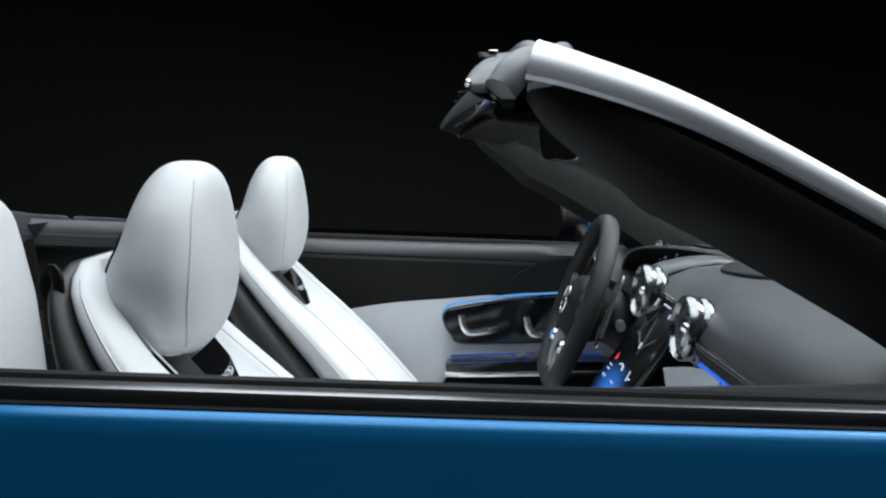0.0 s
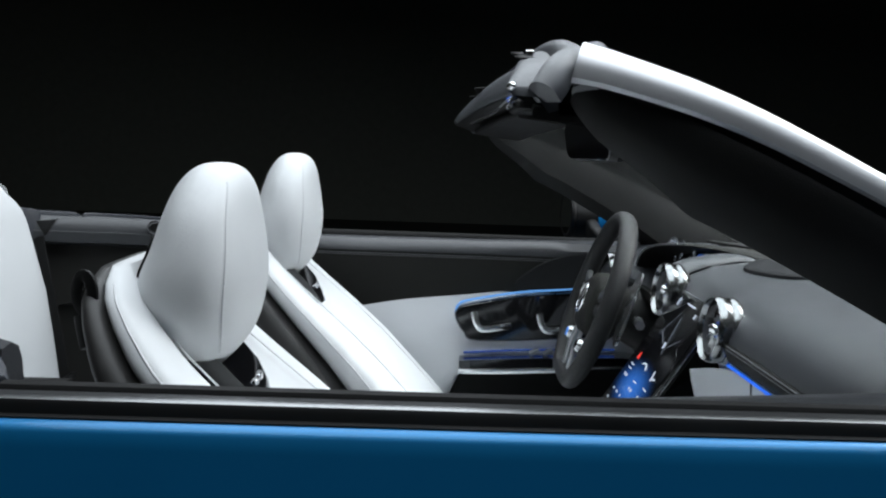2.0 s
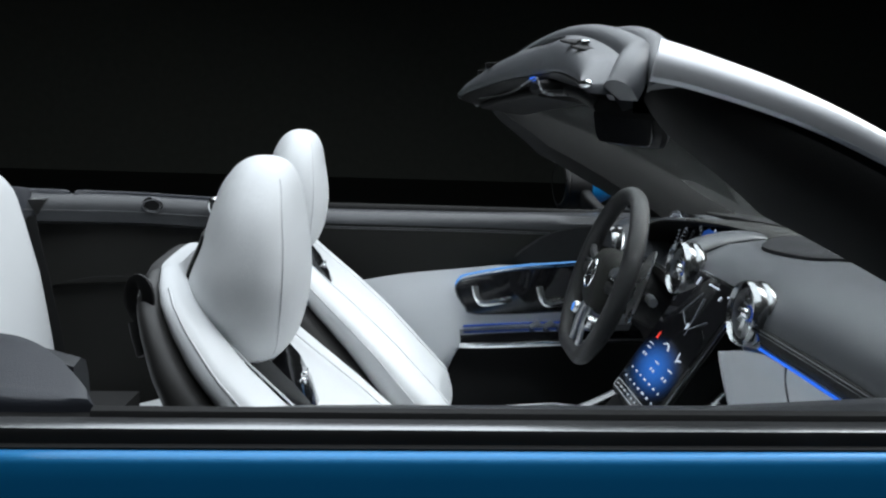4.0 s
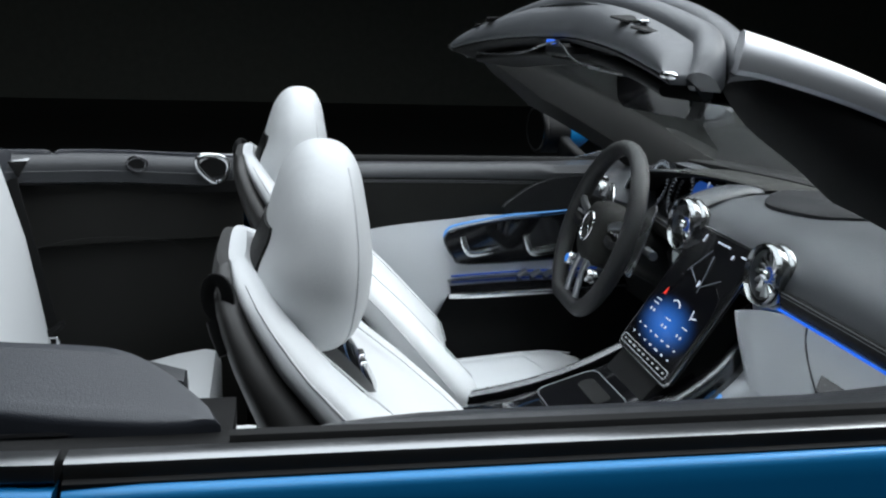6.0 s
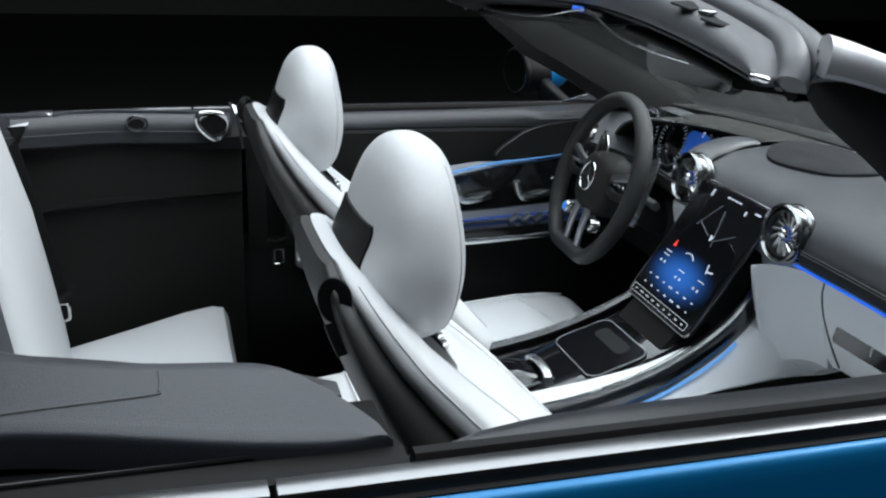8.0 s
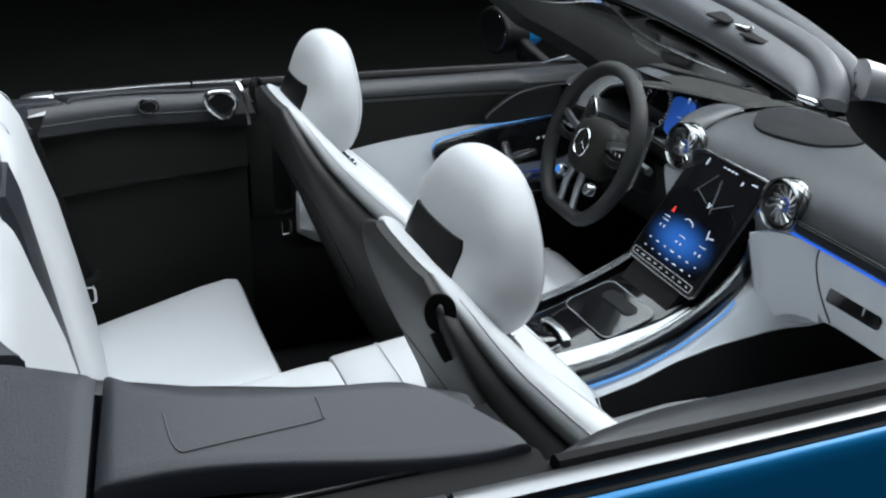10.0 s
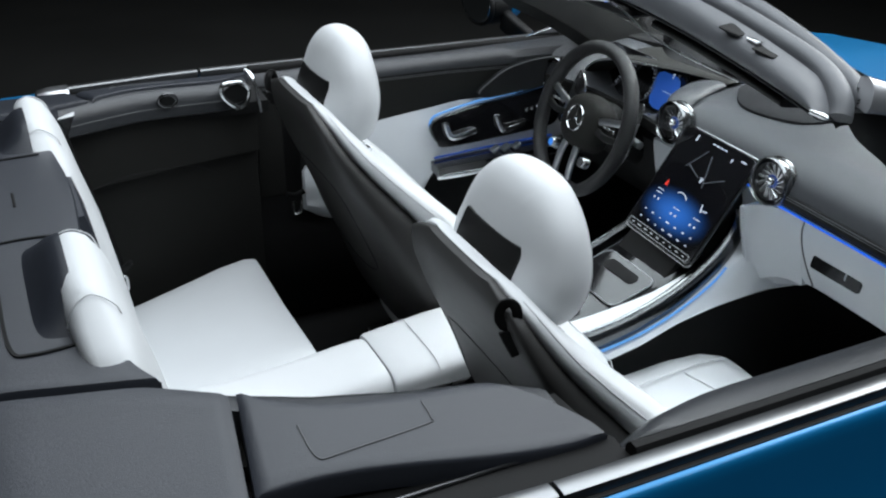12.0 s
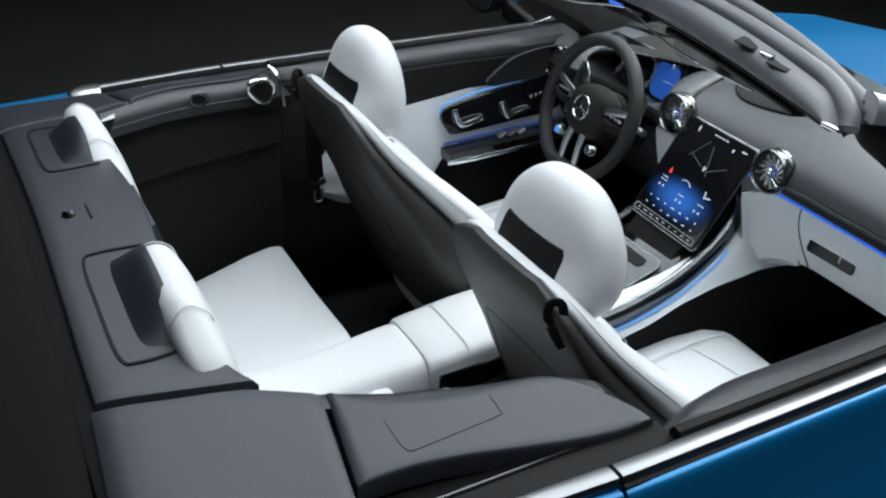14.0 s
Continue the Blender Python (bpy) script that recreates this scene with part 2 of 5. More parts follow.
def belt(x):
    """Half width of the body at the top of its doors."""
    return float(np.interp(x, [-2.1, -1.6, -1.1, -0.5, 0.0, 0.6, 1.2, 1.9, 2.3], [0.60, 0.70, 0.77, 0.80, 0.802, 0.80, 0.78, 0.70, 0.55]))


def belt_z(x):
    return float(np.interp(x, [-2.1, -1.5, -0.6, 0.6, 0.9, 1.5, 2.3], [0.86, 0.93, 0.945, 0.941, 0.93, 0.86, 0.66]))


def strip_ring(x):
    w, z = belt(x), belt_z(x)
    return [(x, w - 0.0360, z + 0.008), (x, w - 0.0350, z + 0.0118), (x, w - 0.033, z + 0.0132), (x, w - 0.015, z + 0.0132), (x, w - 0.012, z + 0.0122), (x, w - 0.0105, z + 0.009), (x, w - 0.0095, z + 0.001), (x, w - 0.014, z - 0.004), (x, w - 0.036, z - 0.004)]



SKIN = [(0.0, 0.0), (0.004, -0.002), (0.0075, -0.007), (0.0105, -0.018), (0.018, -0.05), (0.045, -0.14), (0.095, -0.23), (0.105, -0.33), (0.09, -0.43), (0.085, -0.52), (0.10, -0.62), (0.09, -0.72), (0.05, -0.76)]


def skin(x0, x1, n):
    """One side's outer skin, 25 mm thick."""
    rings = []
    for i in range(n):
        x = lerp(x0, x1, i / (n - 1))
        g = 0.003 if i in (0, n - 1) else 0
        k = belt_z(x) / 0.945
        out = [(x, belt(x) + dy - g, (belt_z(x) + dz * k) - g) for dy, dz in SKIN]
        inn = [(x, p[1] - 0.025, p[2] + (0.0 if j else -0.004)) for j, p in enumerate(out)]
        rings.append(out + inn[::-1])
    return loft(rings)


for s in (1, -1):
    part("rear_fender", sided(skin(-2.1, -0.5155, 22), s), PAINT, car, "blue metallic rear wing")
    part("front_fender", sided(skin(0.806, 2.3, 18), s), PAINT, car, "blue metallic front wing")
    part("sill", box(0.1, s * 0.84, 0.2, 1.8, 0.12, 0.12, 0.01), BLACK, car)

rings = []
for i in range(24):
    x = lerp(0.86, 2.3, i / 23)
    w = belt(x) - 0.004
    zc = belt_z(x) + 0.045 * math.cos(min(1.57, (x - 0.86) * 0.9))
    top = []
    for j in range(17):
        u = -1 + 2 * j / 16
        bulge = 0.012 * math.exp(-((abs(u) - 0.45) / 0.12) ** 2)
        top.append((x, u * w, lerp(zc, belt_z(x), abs(u) ** 2.6) + bulge - 0.002))
    rings.append(top + [(x, w, top[-1][2] - 0.02), (x, -w, top[0][2] - 0.02)])
part("hood", loft(rings), PAINT, car, "blue metallic long bonnet")
rings = []
for x, w, z0, z1 in ((-2.1, 0.60, 0.30, 0.86), (-2.2, 0.58, 0.34, 0.84), (-2.27, 0.45, 0.42, 0.76)):
    rings.append([(x, y * w, z) for y, z in ((-1, z0), (1, z0), (1.0, z1 - 0.05), (0.9, z1), (-0.9, z1), (-1, z1 - 0.05))])
part("tail", loft(rings), PAINT, car)
rings = [[(x, y * w, z) for y, z in ((-1, z0), (1, z0), (1, z1 - 0.05), (0.9, z1), (-0.9, z1), (-1, z1 - 0.05))] for x, w, z0, z1 in ((2.3, 0.62, 0.2, 0.66), (2.42, 0.52, 0.25, 0.6))]
part("nose", loft(rings), PAINT, car)
part("underbody", box(0.05, 0, 0.17, 4.2, 1.5, 0.06, 0.01), BLACK, car)
part("cabin_floor", box(0.05, 0, 0.27, 2.2, 1.56, 0.03, 0.004), CARPET, car, "black carpet")
part("firewall", box(1.02, 0, 0.55, 0.04, 1.56, 0.56, 0.004), CARPET, car)
part("bulkhead", box(-1.0, 0, 0.57, 0.04, 1.3, 0.62, 0.004), CARPET, car)
for x in (-1.32, 1.38):
    for s in (1, -1):
        w = part("wheel", lathe([(0.20, -0.10), (0.32, -0.11), (0.338, -0.09), (0.34, 0), (0.338, 0.09), (0.32, 0.11), (0.20, 0.10)], 32, pose(x, s * 0.80, 0.34, 90)), TYRE, car)
        part("rim", lathe([(0.02, 0.04), (0.20, 0.07), (0.235, 0.10), (0.235, -0.09), (0.02, -0.02)], 28, pose(x, s * 0.80, 0.34, 90 * s)), DARKMETAL, w)

# ---- rear deck ----


def deck_z(x, y):
    return 1.042 - 0.165 * y * y - max(0, -1.0 - x) * 0.10 + 0.005 * math.exp(-((x + 0.68) / 0.12) ** 2)


deck = thing("roof_compartment_lid", (-0.95, 0, 1.0), "slate-grey leather-wrapped rear deck behind the back seats", "car deck")
front_half = [(-0.846, 0.486), (-0.868, 0.448), (-0.886, 0.385), (-0.884, 0.20), (-0.874, 0.0)]
rear_half = [(-1.034, 0.446), (-1.034, 0.42), (-1.034, 0.35), (-1.032, 0.2), (-1.030, 0.0)]
front_edge = front_half + [(x, -y) for x, y in reversed(front_half[:-1])]
rear_edge = rear_half + [(x, -y) for x, y in reversed(rear_half[:-1])]
part("deck_panel", strip(front_edge, rear_edge, 49, 9, deck_z, 0.05, 0.006), DECKGREY, deck, "slate-grey centre panel")
for s in (1, -1):
    a = [(-1.040, -0.451), (-0.957, -0.469), (-0.876, -0.486), (-0.835, -0.504), (-0.784, -0.532)]
    b = [(-1.056, -0.700), (-0.98, -0.700), (-0.91, -0.700), (-0.86, -0.700), (-0.806, -0.698)]
    part("corner_panel", sided(strip(a, b, 20, 9, deck_z, 0.05, 0.006), -s), DECKGREY, deck, "slate-grey corner panel")
part("sub_deck", strip([(-1.06, 0.66), (-1.06, 0), (-1.06, -0.66)], [(-0.90, 0.5), (-0.90, 0), (-0.90, -0.5)], 21, 4, lambda x, y: deck_z(x, y) - 0.016, 0.10), RUBBER, deck)
part("hood_cover", strip([(-1.072, 0.70), (-1.054, 0.4), (-1.048, 0.0), (-1.054, -0.4), (-1.072, -0.70)], [(-1.9, 0.60), (-1.95, 0.3), (-1.96, 0.0), (-1.95, -0.3), (-1.9, -0.60)], 33, 14, lambda x, y: deck_z(x, y) - 0.006 - max(0, -1.1 - x) ** 2 * 0.14, 0.06, 0.012), CLOTH, deck, "black fabric cover of the folded soft top")
lock = part("lock_button", lathe([(0.0005, 0.010), (0.006, 0.010), (0.009, 0.006), (0.011, 0.0)], 16, pose(-0.984, -0.022, deck_z(-0.984, -0.022) - 0.001)), DARKMETAL, deck, "small dark metal button")
part("lock_slot", box(-0.955, -0.022, deck_z(-0.955, -0.022), 0.004, 0.05, 0.003, 0.001), BLACK, deck)

for s in (1, -1):
    # fairing pad behind each back seat: a raised hump with a dark joint round it
    cy = s * 0.276
    pad_plan = [(-0.905, cy - 0.122), (-0.967, cy - 0.126), (-0.990, cy - 0.108), (-0.993, cy), (-0.990, cy + 0.108), (-0.967, cy + 0.126), (-0.905, cy + 0.122)]
    path = smooth_path([(x, y, deck_z(x, y) + 0.0015) for x, y in pad_plan], 60)
    part("panel_joint", sweep(path, [(-0.0022, -0.004), (0.0022, -0.004), (0.0022, 0.0006), (-0.0022, 0.0006)]), RUBBER, deck)
    rings = []
    for i in range(11):
        u = i / 10
        x = lerp(-0.968, -0.912, u)
        h = 0.046 * (math.sin(u * math.pi / 2) ** 1.4)
        w = 0.110
        ring = []
        for j in range(17):
            q = -1 + 2 * j / 16
            y = cy + q * w
            ring.append((x, y, deck_z(x, y) - 0.004 + h * (1 - abs(q) ** 3.5)))
        ring += [(x, cy + w, deck_z(x, cy + w) - 0.03), (x, cy - w, deck_z(x, cy - w) - 0.03)]
        rings.append(ring)
    part("fairing", loft(rings), DECKGREY, deck, "slate-grey raised fairing")

for s in (1, -1):
    rail = thing("side_rail", (-0.6, s * 0.62, 0.95), "slate-grey leather-wrapped rail beside the back seats", "car trim", "side rails of the cabin")
    a = [(-0.776, -0.532), (-0.74, -0.560), (-0.68, -0.586), (-0.6, -0.600), (-0.53, -0.606), (-0.492, -0.617), (-0.455, -0.652), (-0.412, -0.712)]
    b = [(-0.796, -0.672), (-0.74, -0.674), (-0.68, -0.682), (-0.6, -0.698), (-0.53, -0.712), (-0.474, -0.720), (-0.44, -0.722), (-0.408, -0.720)]
    part("top_panel", sided(strip(a, b, 36, 9, deck_z, 0.025, 0.006), -s), DECKGREY, rail)
    rings = [[(x, 0.60, 0.925), (x, 0.66, 0.930), (x, 0.70, 0.938), (x, 0.722, 0.946), (x, 0.730, 0.944), (x, belt(x) - 0.046, 0.944), (x, belt(x) - 0.046, 0.90), (x, 0.60, 0.90)] for x in np.linspace(-1.02, -0.40, 24)]
    part("drain_channel", sided(loft(rings), s), RUBBER, rail, "black rubber channel")
    part("channel_lip", tube([Vector((x, s * 0.712, 0.9455)) for x in np.linspace(-0.80, -0.41, 12)], 0.0022, 6), DARKMETAL, rail)
    rings = [strip_ring(x) for x in np.linspace(-0.80, -0.5155, 12)]
    part("wing_strip", sided(loft(rings), s), SILL, rail, "satin chrome waistline strip")
    rings = [[(x, belt(x) - 0.030 + b * k * 0.026, belt_z(x) + 0.004 + a * k * 0.014) for a, b in ((1, 0), (0.8, 0.7), (0, 1), (-0.8, 0.7), (-1, 0), (-0.8, -0.7), (0, -1), (0.8, -0.7))] for x, k in ((-0.87, 0.3), (-0.865, 0.7), (-0.84, 1.0), (-0.802, 1.0))]
    part("strip_cap", sided(loft(rings), s), CHROME, rail, "satin chrome strip end")
    # inner face, rolled over into the cabin
    rings = []
    for i in range(24):
        u = i / 23
        x = lerp(-0.862, -0.44, u)
        y = float(np.interp(x, [-0.862, -0.80, -0.7, -0.6, -0.5, -0.44], [0.485, 0.518, 0.560, 0.585, 0.600, 0.630]))
        z = deck_z(x, y + 0.015) - 0.007
        rings.append([(x, y + 0.03, z - 0.002), (x, y + 0.008, z), (x, y - 0.006, z - 0.006), (x, y - 0.014, z - 0.02), (x, y - 0.017, z - 0.04), (x, y - 0.012, z - 0.055), (x, y + 0.004, z - 0.062), (x, y + 0.03, z - 0.06)])
    part("inner_roll", sided(loft(rings), s), SLATE, rail)
    seam = smooth_path([(x, s * (float(np.interp(x, [-0.862, -0.80, -0.7, -0.6, -0.5, -0.44], [0.485, 0.518, 0.560, 0.585, 0.600, 0.630])) - 0.0172), 0.945) for x in (-0.86, -0.8, -0.7, -0.6, -0.5, -0.45)], 24)
    part("seam", tube([p + Vector((0, 0, deck_z(p.x, p.y) - 0.990)) for p in seam], 0.0012, 6), GREYSEAM, rail)
    tab = smooth_path([(-0.73, s * 0.605, 0), (-0.725, s * 0.650, 0), (-0.70, s * 0.655, 0), (-0.60, s * 0.648, 0), (-0.59, s * 0.640, 0), (-0.59, s * 0.617, 0)], 26)
    part("cover_joint", tube([Vector((p.x, p.y, deck_z(p.x, p.y) + 0.0002)) for p in tab], 0.0012, 6), GREYSEAM, rail)
    eye = part("belt_eyelet", sweep(smooth_path([(-0.626 + 0.018 * math.cos(a), s * 0.556, (0.966 if s > 0 else 0.945) +  0.013 * math.sin(a)) for a in np.linspace(0, 2 * math.pi, 13)[:-1]], 24, True), circle(0.004, 8), (0, 1, 0), True), DARKMETAL, rail, "dark oval eyelet")
    part("eyelet_hole", plate([(0.017 * math.cos(a), 0.012 * math.sin(a)) for a in np.linspace(0, 2 * math.pi, 21)[:-1]], 0.006, axes((-0.626, s * 0.560, 0.966 if s > 0 else 0.945), (1, 0, 0), (0, 0, 1)), 0.001), BLACK, eye)
    # black padded wall between rail and back seat
    rings = []
    for i in range(20):
        x = lerp(-0.90, -0.42, i / 19)
        y0 = float(np.interp(x, [-0.90, -0.80, -0.6, -0.45, -0.30], [0.50, 0.545, 0.60, 0.625, 0.66]))
        zt = float(np.interp(x, [-0.6, -0.42], [0.945, 0.915]))
        rings.append([(x, y0, zt), (x, y0 - 0.004, 0.87), (x, y0 - 0.006, 0.80), (x, y0 + 0.012, 0.792), (x, y0 + 0.016, 0.7), (x, y0 + 0.012, 0.55), (x, y0, 0.35), (x, y0 + 0.04, 0.30), (x, y0 + 0.05, zt)])
    part("side_panel", sided(loft(rings), s), BLACKLEATHER, rail, "black leather side panel")
    arc = smooth_path([(-0.86, s * 0.505, 0.790), (-0.76, s * 0.540, 0.812), (-0.66, s * 0.566, 0.812), (-0.58, s * 0.584, 0.80), (-0.53, s * 0.598, 0.77)], 24)
    part("panel_seam", tube(arc, 0.0010, 6), BLACK, rail)
    if s < 0:
        continue
    grip = part("release_handle", sweep(smooth_path([(-0.510, s * 0.570, 0.968), (-0.500, s * 0.572, 0.980), (-0.464, s * 0.577, 0.978), (-0.448, s * 0.578, 0.962), (-0.455, s * 0.576, 0.936), (-0.475, s * 0.573, 0.926), (-0.502, s * 0.570, 0.948)], 36, True), circle(0.0055, 8), (0, 1, 0), True), BRIGHT, rail, "polished chrome release handle")
    part("handle_recess", plate([(0.028 * math.cos(a), 0.020 * math.sin(a)) for a in np.linspace(0, 2 * math.pi, 21)[:-1]], 0.006, axes((-0.478, s * 0.579, 0.956), (1, 0, 0), (0, 0, 1)), 0.001), BLACK, grip)
    part("end_strip", sweep(smooth_path([(-0.437, s * 0.640, 0.985), (-0.430, s * 0.612, 0.978), (-0.424, s * 0.604, 0.95), (-0.418, s * 0.603, 0.90)], 16), [(-0.006, -0.003), (0.006, -0.003), (0.006, 0.003), (-0.006, 0.003)], (1, 0, 0.2)), BRIGHT, rail, "polished chrome end strip")

for s in (1, -1):
    b = part("belt_anchor", loft([[(-0.850, s * 0.492, 0.985), (-0.815, s * 0.505, 0.985), (-0.832, s * 0.488, 0.952)], [(-0.852, s * 0.478, 0.980), (-0.818, s * 0.490, 0.980), (-0.834, s * 0.476, 0.950)]]), VENTMETAL, deck, "grey metal belt anchor")

# ---- doors ----
for s in (1, -1):
    door = part("door", sided(skin(-0.5095, 0.80, 26), s), PAINT, car, "blue metallic outer skin, black and silver-grey leather inside")
    xs = np.linspace(-0.5095, 0.80, 30)
    rings = []
    for x in xs:
        w, z = belt(x), belt_z(x)
        rings.append(strip_ring(x))
    part("sill_strip", sided(loft(rings), s), SILL, door, "satin chrome waistline strip")
    rings = [[(x, belt(x) - 0.010, belt_z(x) + 0.002), (x, belt(x) - 0.004, belt_z(x) + 0.001), (x, belt(x) - 0.003, belt_z(x) - 0.01), (x, belt(x) - 0.010, belt_z(x) - 0.01)] for x in xs]
    part("lower_seal", sided(loft(rings), s), RUBBER, door)
    rings = [[(x, belt(x) - 0.058, belt_z(x) + 0.006), (x, belt(x) - 0.055, belt_z(x) + 0.013), (x, belt(x) - 0.050, belt_z(x) + 0.0165), (x, belt(x) - 0.041, belt_z(x) + 0.0155), (x, belt(x) - 0.037, belt_z(x) + 0.009), (x, belt(x) - 0.0365, belt_z(x) - 0.01), (x, belt(x) - 0.058, belt_z(x) - 0.01)] for x in np.linspace(-0.40, 0.78, 28)]
    part("window_seal", sided(loft(rings), s), RUBBER, door)
    # upper door pad, black leather
    rings = []
    for x in np.linspace(-0.405, 0.72, 30):
        w, z = belt(x), belt_z(x)
        b = float(np.interp(x, [-0.405, -0.34, -0.24, 0.1, 0.5, 0.72], [-0.042, -0.015, 0.0, 0.0, 0.035, 0.05]))
        r = float(np.interp(x, [-0.405, -0.30, 0.1, 0.5, 0.72], [-0.006, 0.0, 0.002, 0.012, 0.018]))
        rings.append([(x, w - 0.060, z - 0.006), (x, w - 0.064, z + 0.000 + r), (x, w - 0.08 - b * 0.4, z + 0.003 + r), (x, w - 0.105 - b, z - 0.003 + r), (x, w - 0.118 - b, z - 0.018 + r), (x, w - 0.121 - b, z - 0.05), (x, w - 0.118 - b * 0.5, z - 0.13), (x, w - 0.112, z - 0.2), (x, w - 0.105, z - 0.30), (x, w - 0.06, z - 0.30)])
    part("upper_pad", sided(loft(rings), s), BLACKLEATHER, door, "black leather upper pad")
    rings = []
    for x in np.linspace(-0.405, 0.72, 30):
        w, z = belt(x), belt_z(x)
        b = float(np.interp(x, [-0.405, -0.34, -0.24, 0.1, 0.5, 0.72], [-0.042, -0.015, 0.0, 0.0, 0.035, 0.05]))
        r = float(np.interp(x, [-0.405, -0.30, 0.1, 0.5, 0.72], [-0.006, 0.0, 0.002, 0.012, 0.018]))
        rings.append([(x, w - 0.061, z - 0.002), (x, w - 0.064, z + 0.003 + r), (x, w - 0.08 - b * 0.4, z + 0.006 + r), (x, w - 0.106 - b, z + 0.000 + r), (x, w - 0.1205 - b, z - 0.016 + r), (x, w - 0.1215 - b, z - 0.024), (x, w - 0.10 - b, z - 0.024), (x, w - 0.07, z - 0.012)])
    part("top_rail", sided(loft(rings), s), SLATE, door, "slate-grey leather top rail")
    for dz in (0.0, 0.004):
        seam = [Vector((x, s * (belt(x) - 0.1205 - float(np.interp(x, [-0.405, -0.34, -0.24, 0.1, 0.5, 0.72], [-0.042, -0.015, 0.0, 0.0, 0.035, 0.05]))), belt_z(x) - 0.030 - dz)) for x in np.linspace(-0.40, 0.70, 30)]
        part("stitching", tube(seam, 0.0009, 5), GREYSEAM, door)
    # silver-grey leather wave with the handle pocket
    yp = 0.672
    top = smooth_path([(-0.30, 0.70, 0), (-0.26, 0.755, 0), (-0.228, 0.779, 0), (-0.1, 0.806, 0), (0.06, 0.824, 0), (0.2, 0.842, 0), (0.34, 0.862, 0), (0.5, 0.875, 0), (0.66, 0.880, 0)], 40)
    low = smooth_path([(-0.30, 0.60, 0), (-0.22, 0.555, 0), (-0.12, 0.540, 0), (-0.03, 0.545, 0), (0.015, 0.575, 0), (0.045, 0.640, 0), (0.12, 0.661, 0), (0.3, 0.668, 0), (0.66, 0.675, 0)], 40)
    rings = []
    for i in range(40):
        ring = []
        for j in range(11):
            u = j / 10
            p = top[i].lerp(low[i], u)
            bow = 0.020 * math.sin(math.pi * min(1, u * 1.05 + 0.02)) ** 0.7 + 0.012 * math.exp(-((u - 0.85) / 0.12) ** 2)
            ring.append((p.x, s * (yp + 0.012 - bow), p.y))
        ring += [(low[i].x, s * 0.72, low[i].y), (top[i].x, s * 0.72, top[i].y)]
        rings.append(ring)
    part("door_wave", loft(rings), SILVERLEATHER, door, "silver-grey leather wave panel")
    poly = [(0.030, 0.776), (0.050, 0.742), (0.085, 0.724), (0.29, 0.734), (0.40, 0.746), (0.41, 0.80), (0.40, 0.852), (0.29, 0.838), (0.17, 0.826), (0.06, 0.806), (0.034, 0.795)]
    m = axes((0, s * 0.650, 0), (1, 0, 0), (0, 0, 1))
    if s < 0:
        m = axes((0, s * 0.656, 0), (1, 0, 0), (0, 0, 1))
    part("handle_pocket", plate([(p.x, p.y) for p in smooth_path([(*p, 0) for p in poly], 44, True)], 0.006, m, 0.002), GLOSS, door, "gloss black handle pocket")
    rim = smooth_path([(x, s * 0.648, z) for x, z in poly], 60, True)
    part("pocket_rim", tube(rim, 0.0030, 6, True, up=(0, 1, 0)), DARKMETAL, door)
    edge = smooth_path([(x, s * 0.650, z + 0.007) for x, z in ((0.028, 0.778), (0.034, 0.797), (0.06, 0.809), (0.17, 0.829), (0.29, 0.841), (0.40, 0.855))], 30)
    part("ambient_line", tube(edge, 0.0032, 6), AMBIENTPALE, door, "pale blue ambient light line")
    for x0 in (0.07, 0.22):
        hook = smooth_path([(x0, s * 0.640, 0.790), (x0 + 0.006, s * 0.634, 0.765), (x0 + 0.020, s * 0.632, 0.752), (x0 + 0.06, s * 0.634, 0.757), (x0 + 0.085, s * 0.640, 0.760)], 18)
        part("door_lever", sweep(hook, rrect(0.016, 0.007, 0.003, 2), (0, 1, 0)), BRIGHT, door, "polished chrome lever")
    for k in range(5):
        part("seat_switch", box(0.31 + k * 0.016, s * 0.642, 0.795 + 0.003 * k, 0.010, 0.008, 0.010, 0.002), CHROME, door)
    # armrest shelf with satin strip and blue light
    part("armrest_shelf", sweep(smooth_path([(0.04, s * 0.640, 0.672), (0.2, s * 0.628, 0.684), (0.4, s * 0.628, 0.690), (0.60, s * 0.64, 0.69)], 20), [(-0.030, -0.016), (0.030, -0.016), (0.030, 0.010), (-0.030, 0.010)] if s > 0 else [(-0.030, -0.016), (0.030, -0.016), (0.030, 0.010), (-0.030, 0.010)]), GLOSS, door, "gloss black armrest shelf")
    part("shelf_strip", sweep(smooth_path([(0.036, s * 0.612, 0.658), (0.12, s * 0.601, 0.662), (0.4, s * 0.596, 0.676), (0.60, s * 0.61, 0.678)], 20), rrect(0.006, 0.013, 0.0025, 2)), BRIGHT, door, "polished metal strip")
    part("shelf_light", tube(smooth_path([(0.05, s * 0.664, 0.690), (0.2, s * 0.654, 0.702), (0.4, s * 0.653, 0.708)], 16), 0.0028, 6), AMBIENTDIM, door, "blue ambient light line")
    for k in range(3):
        part("window_switch", sweep([Vector((0.20 + k * 0.032 + q, s * 0.628, 0.699 + h)) for q, h in ((0, 0), (0.008, 0.004), (0.016, 0.010), (0.020, 0.011))], rrect(0.024, 0.008, 0.003, 2)), SATIN, door)
    # lower door pocket
    rings = []
    for x in np.linspace(-0.42, 0.80, 16):
        y = float(np.interp(x, [-0.42, 0.0, 0.8], [0.70, 0.70, 0.70]))
        rings.append([(x, y, 0.68), (x, y - 0.006, 0.60), (x, y - 0.03, 0.55), (x, y - 0.045, 0.42), (x, y - 0.02, 0.30), (x, y + 0.05, 0.29), (x, y + 0.05, 0.68)])
    part("door_pocket", sided(loft(rings), s), BLACK, door, "black lower door pocket")
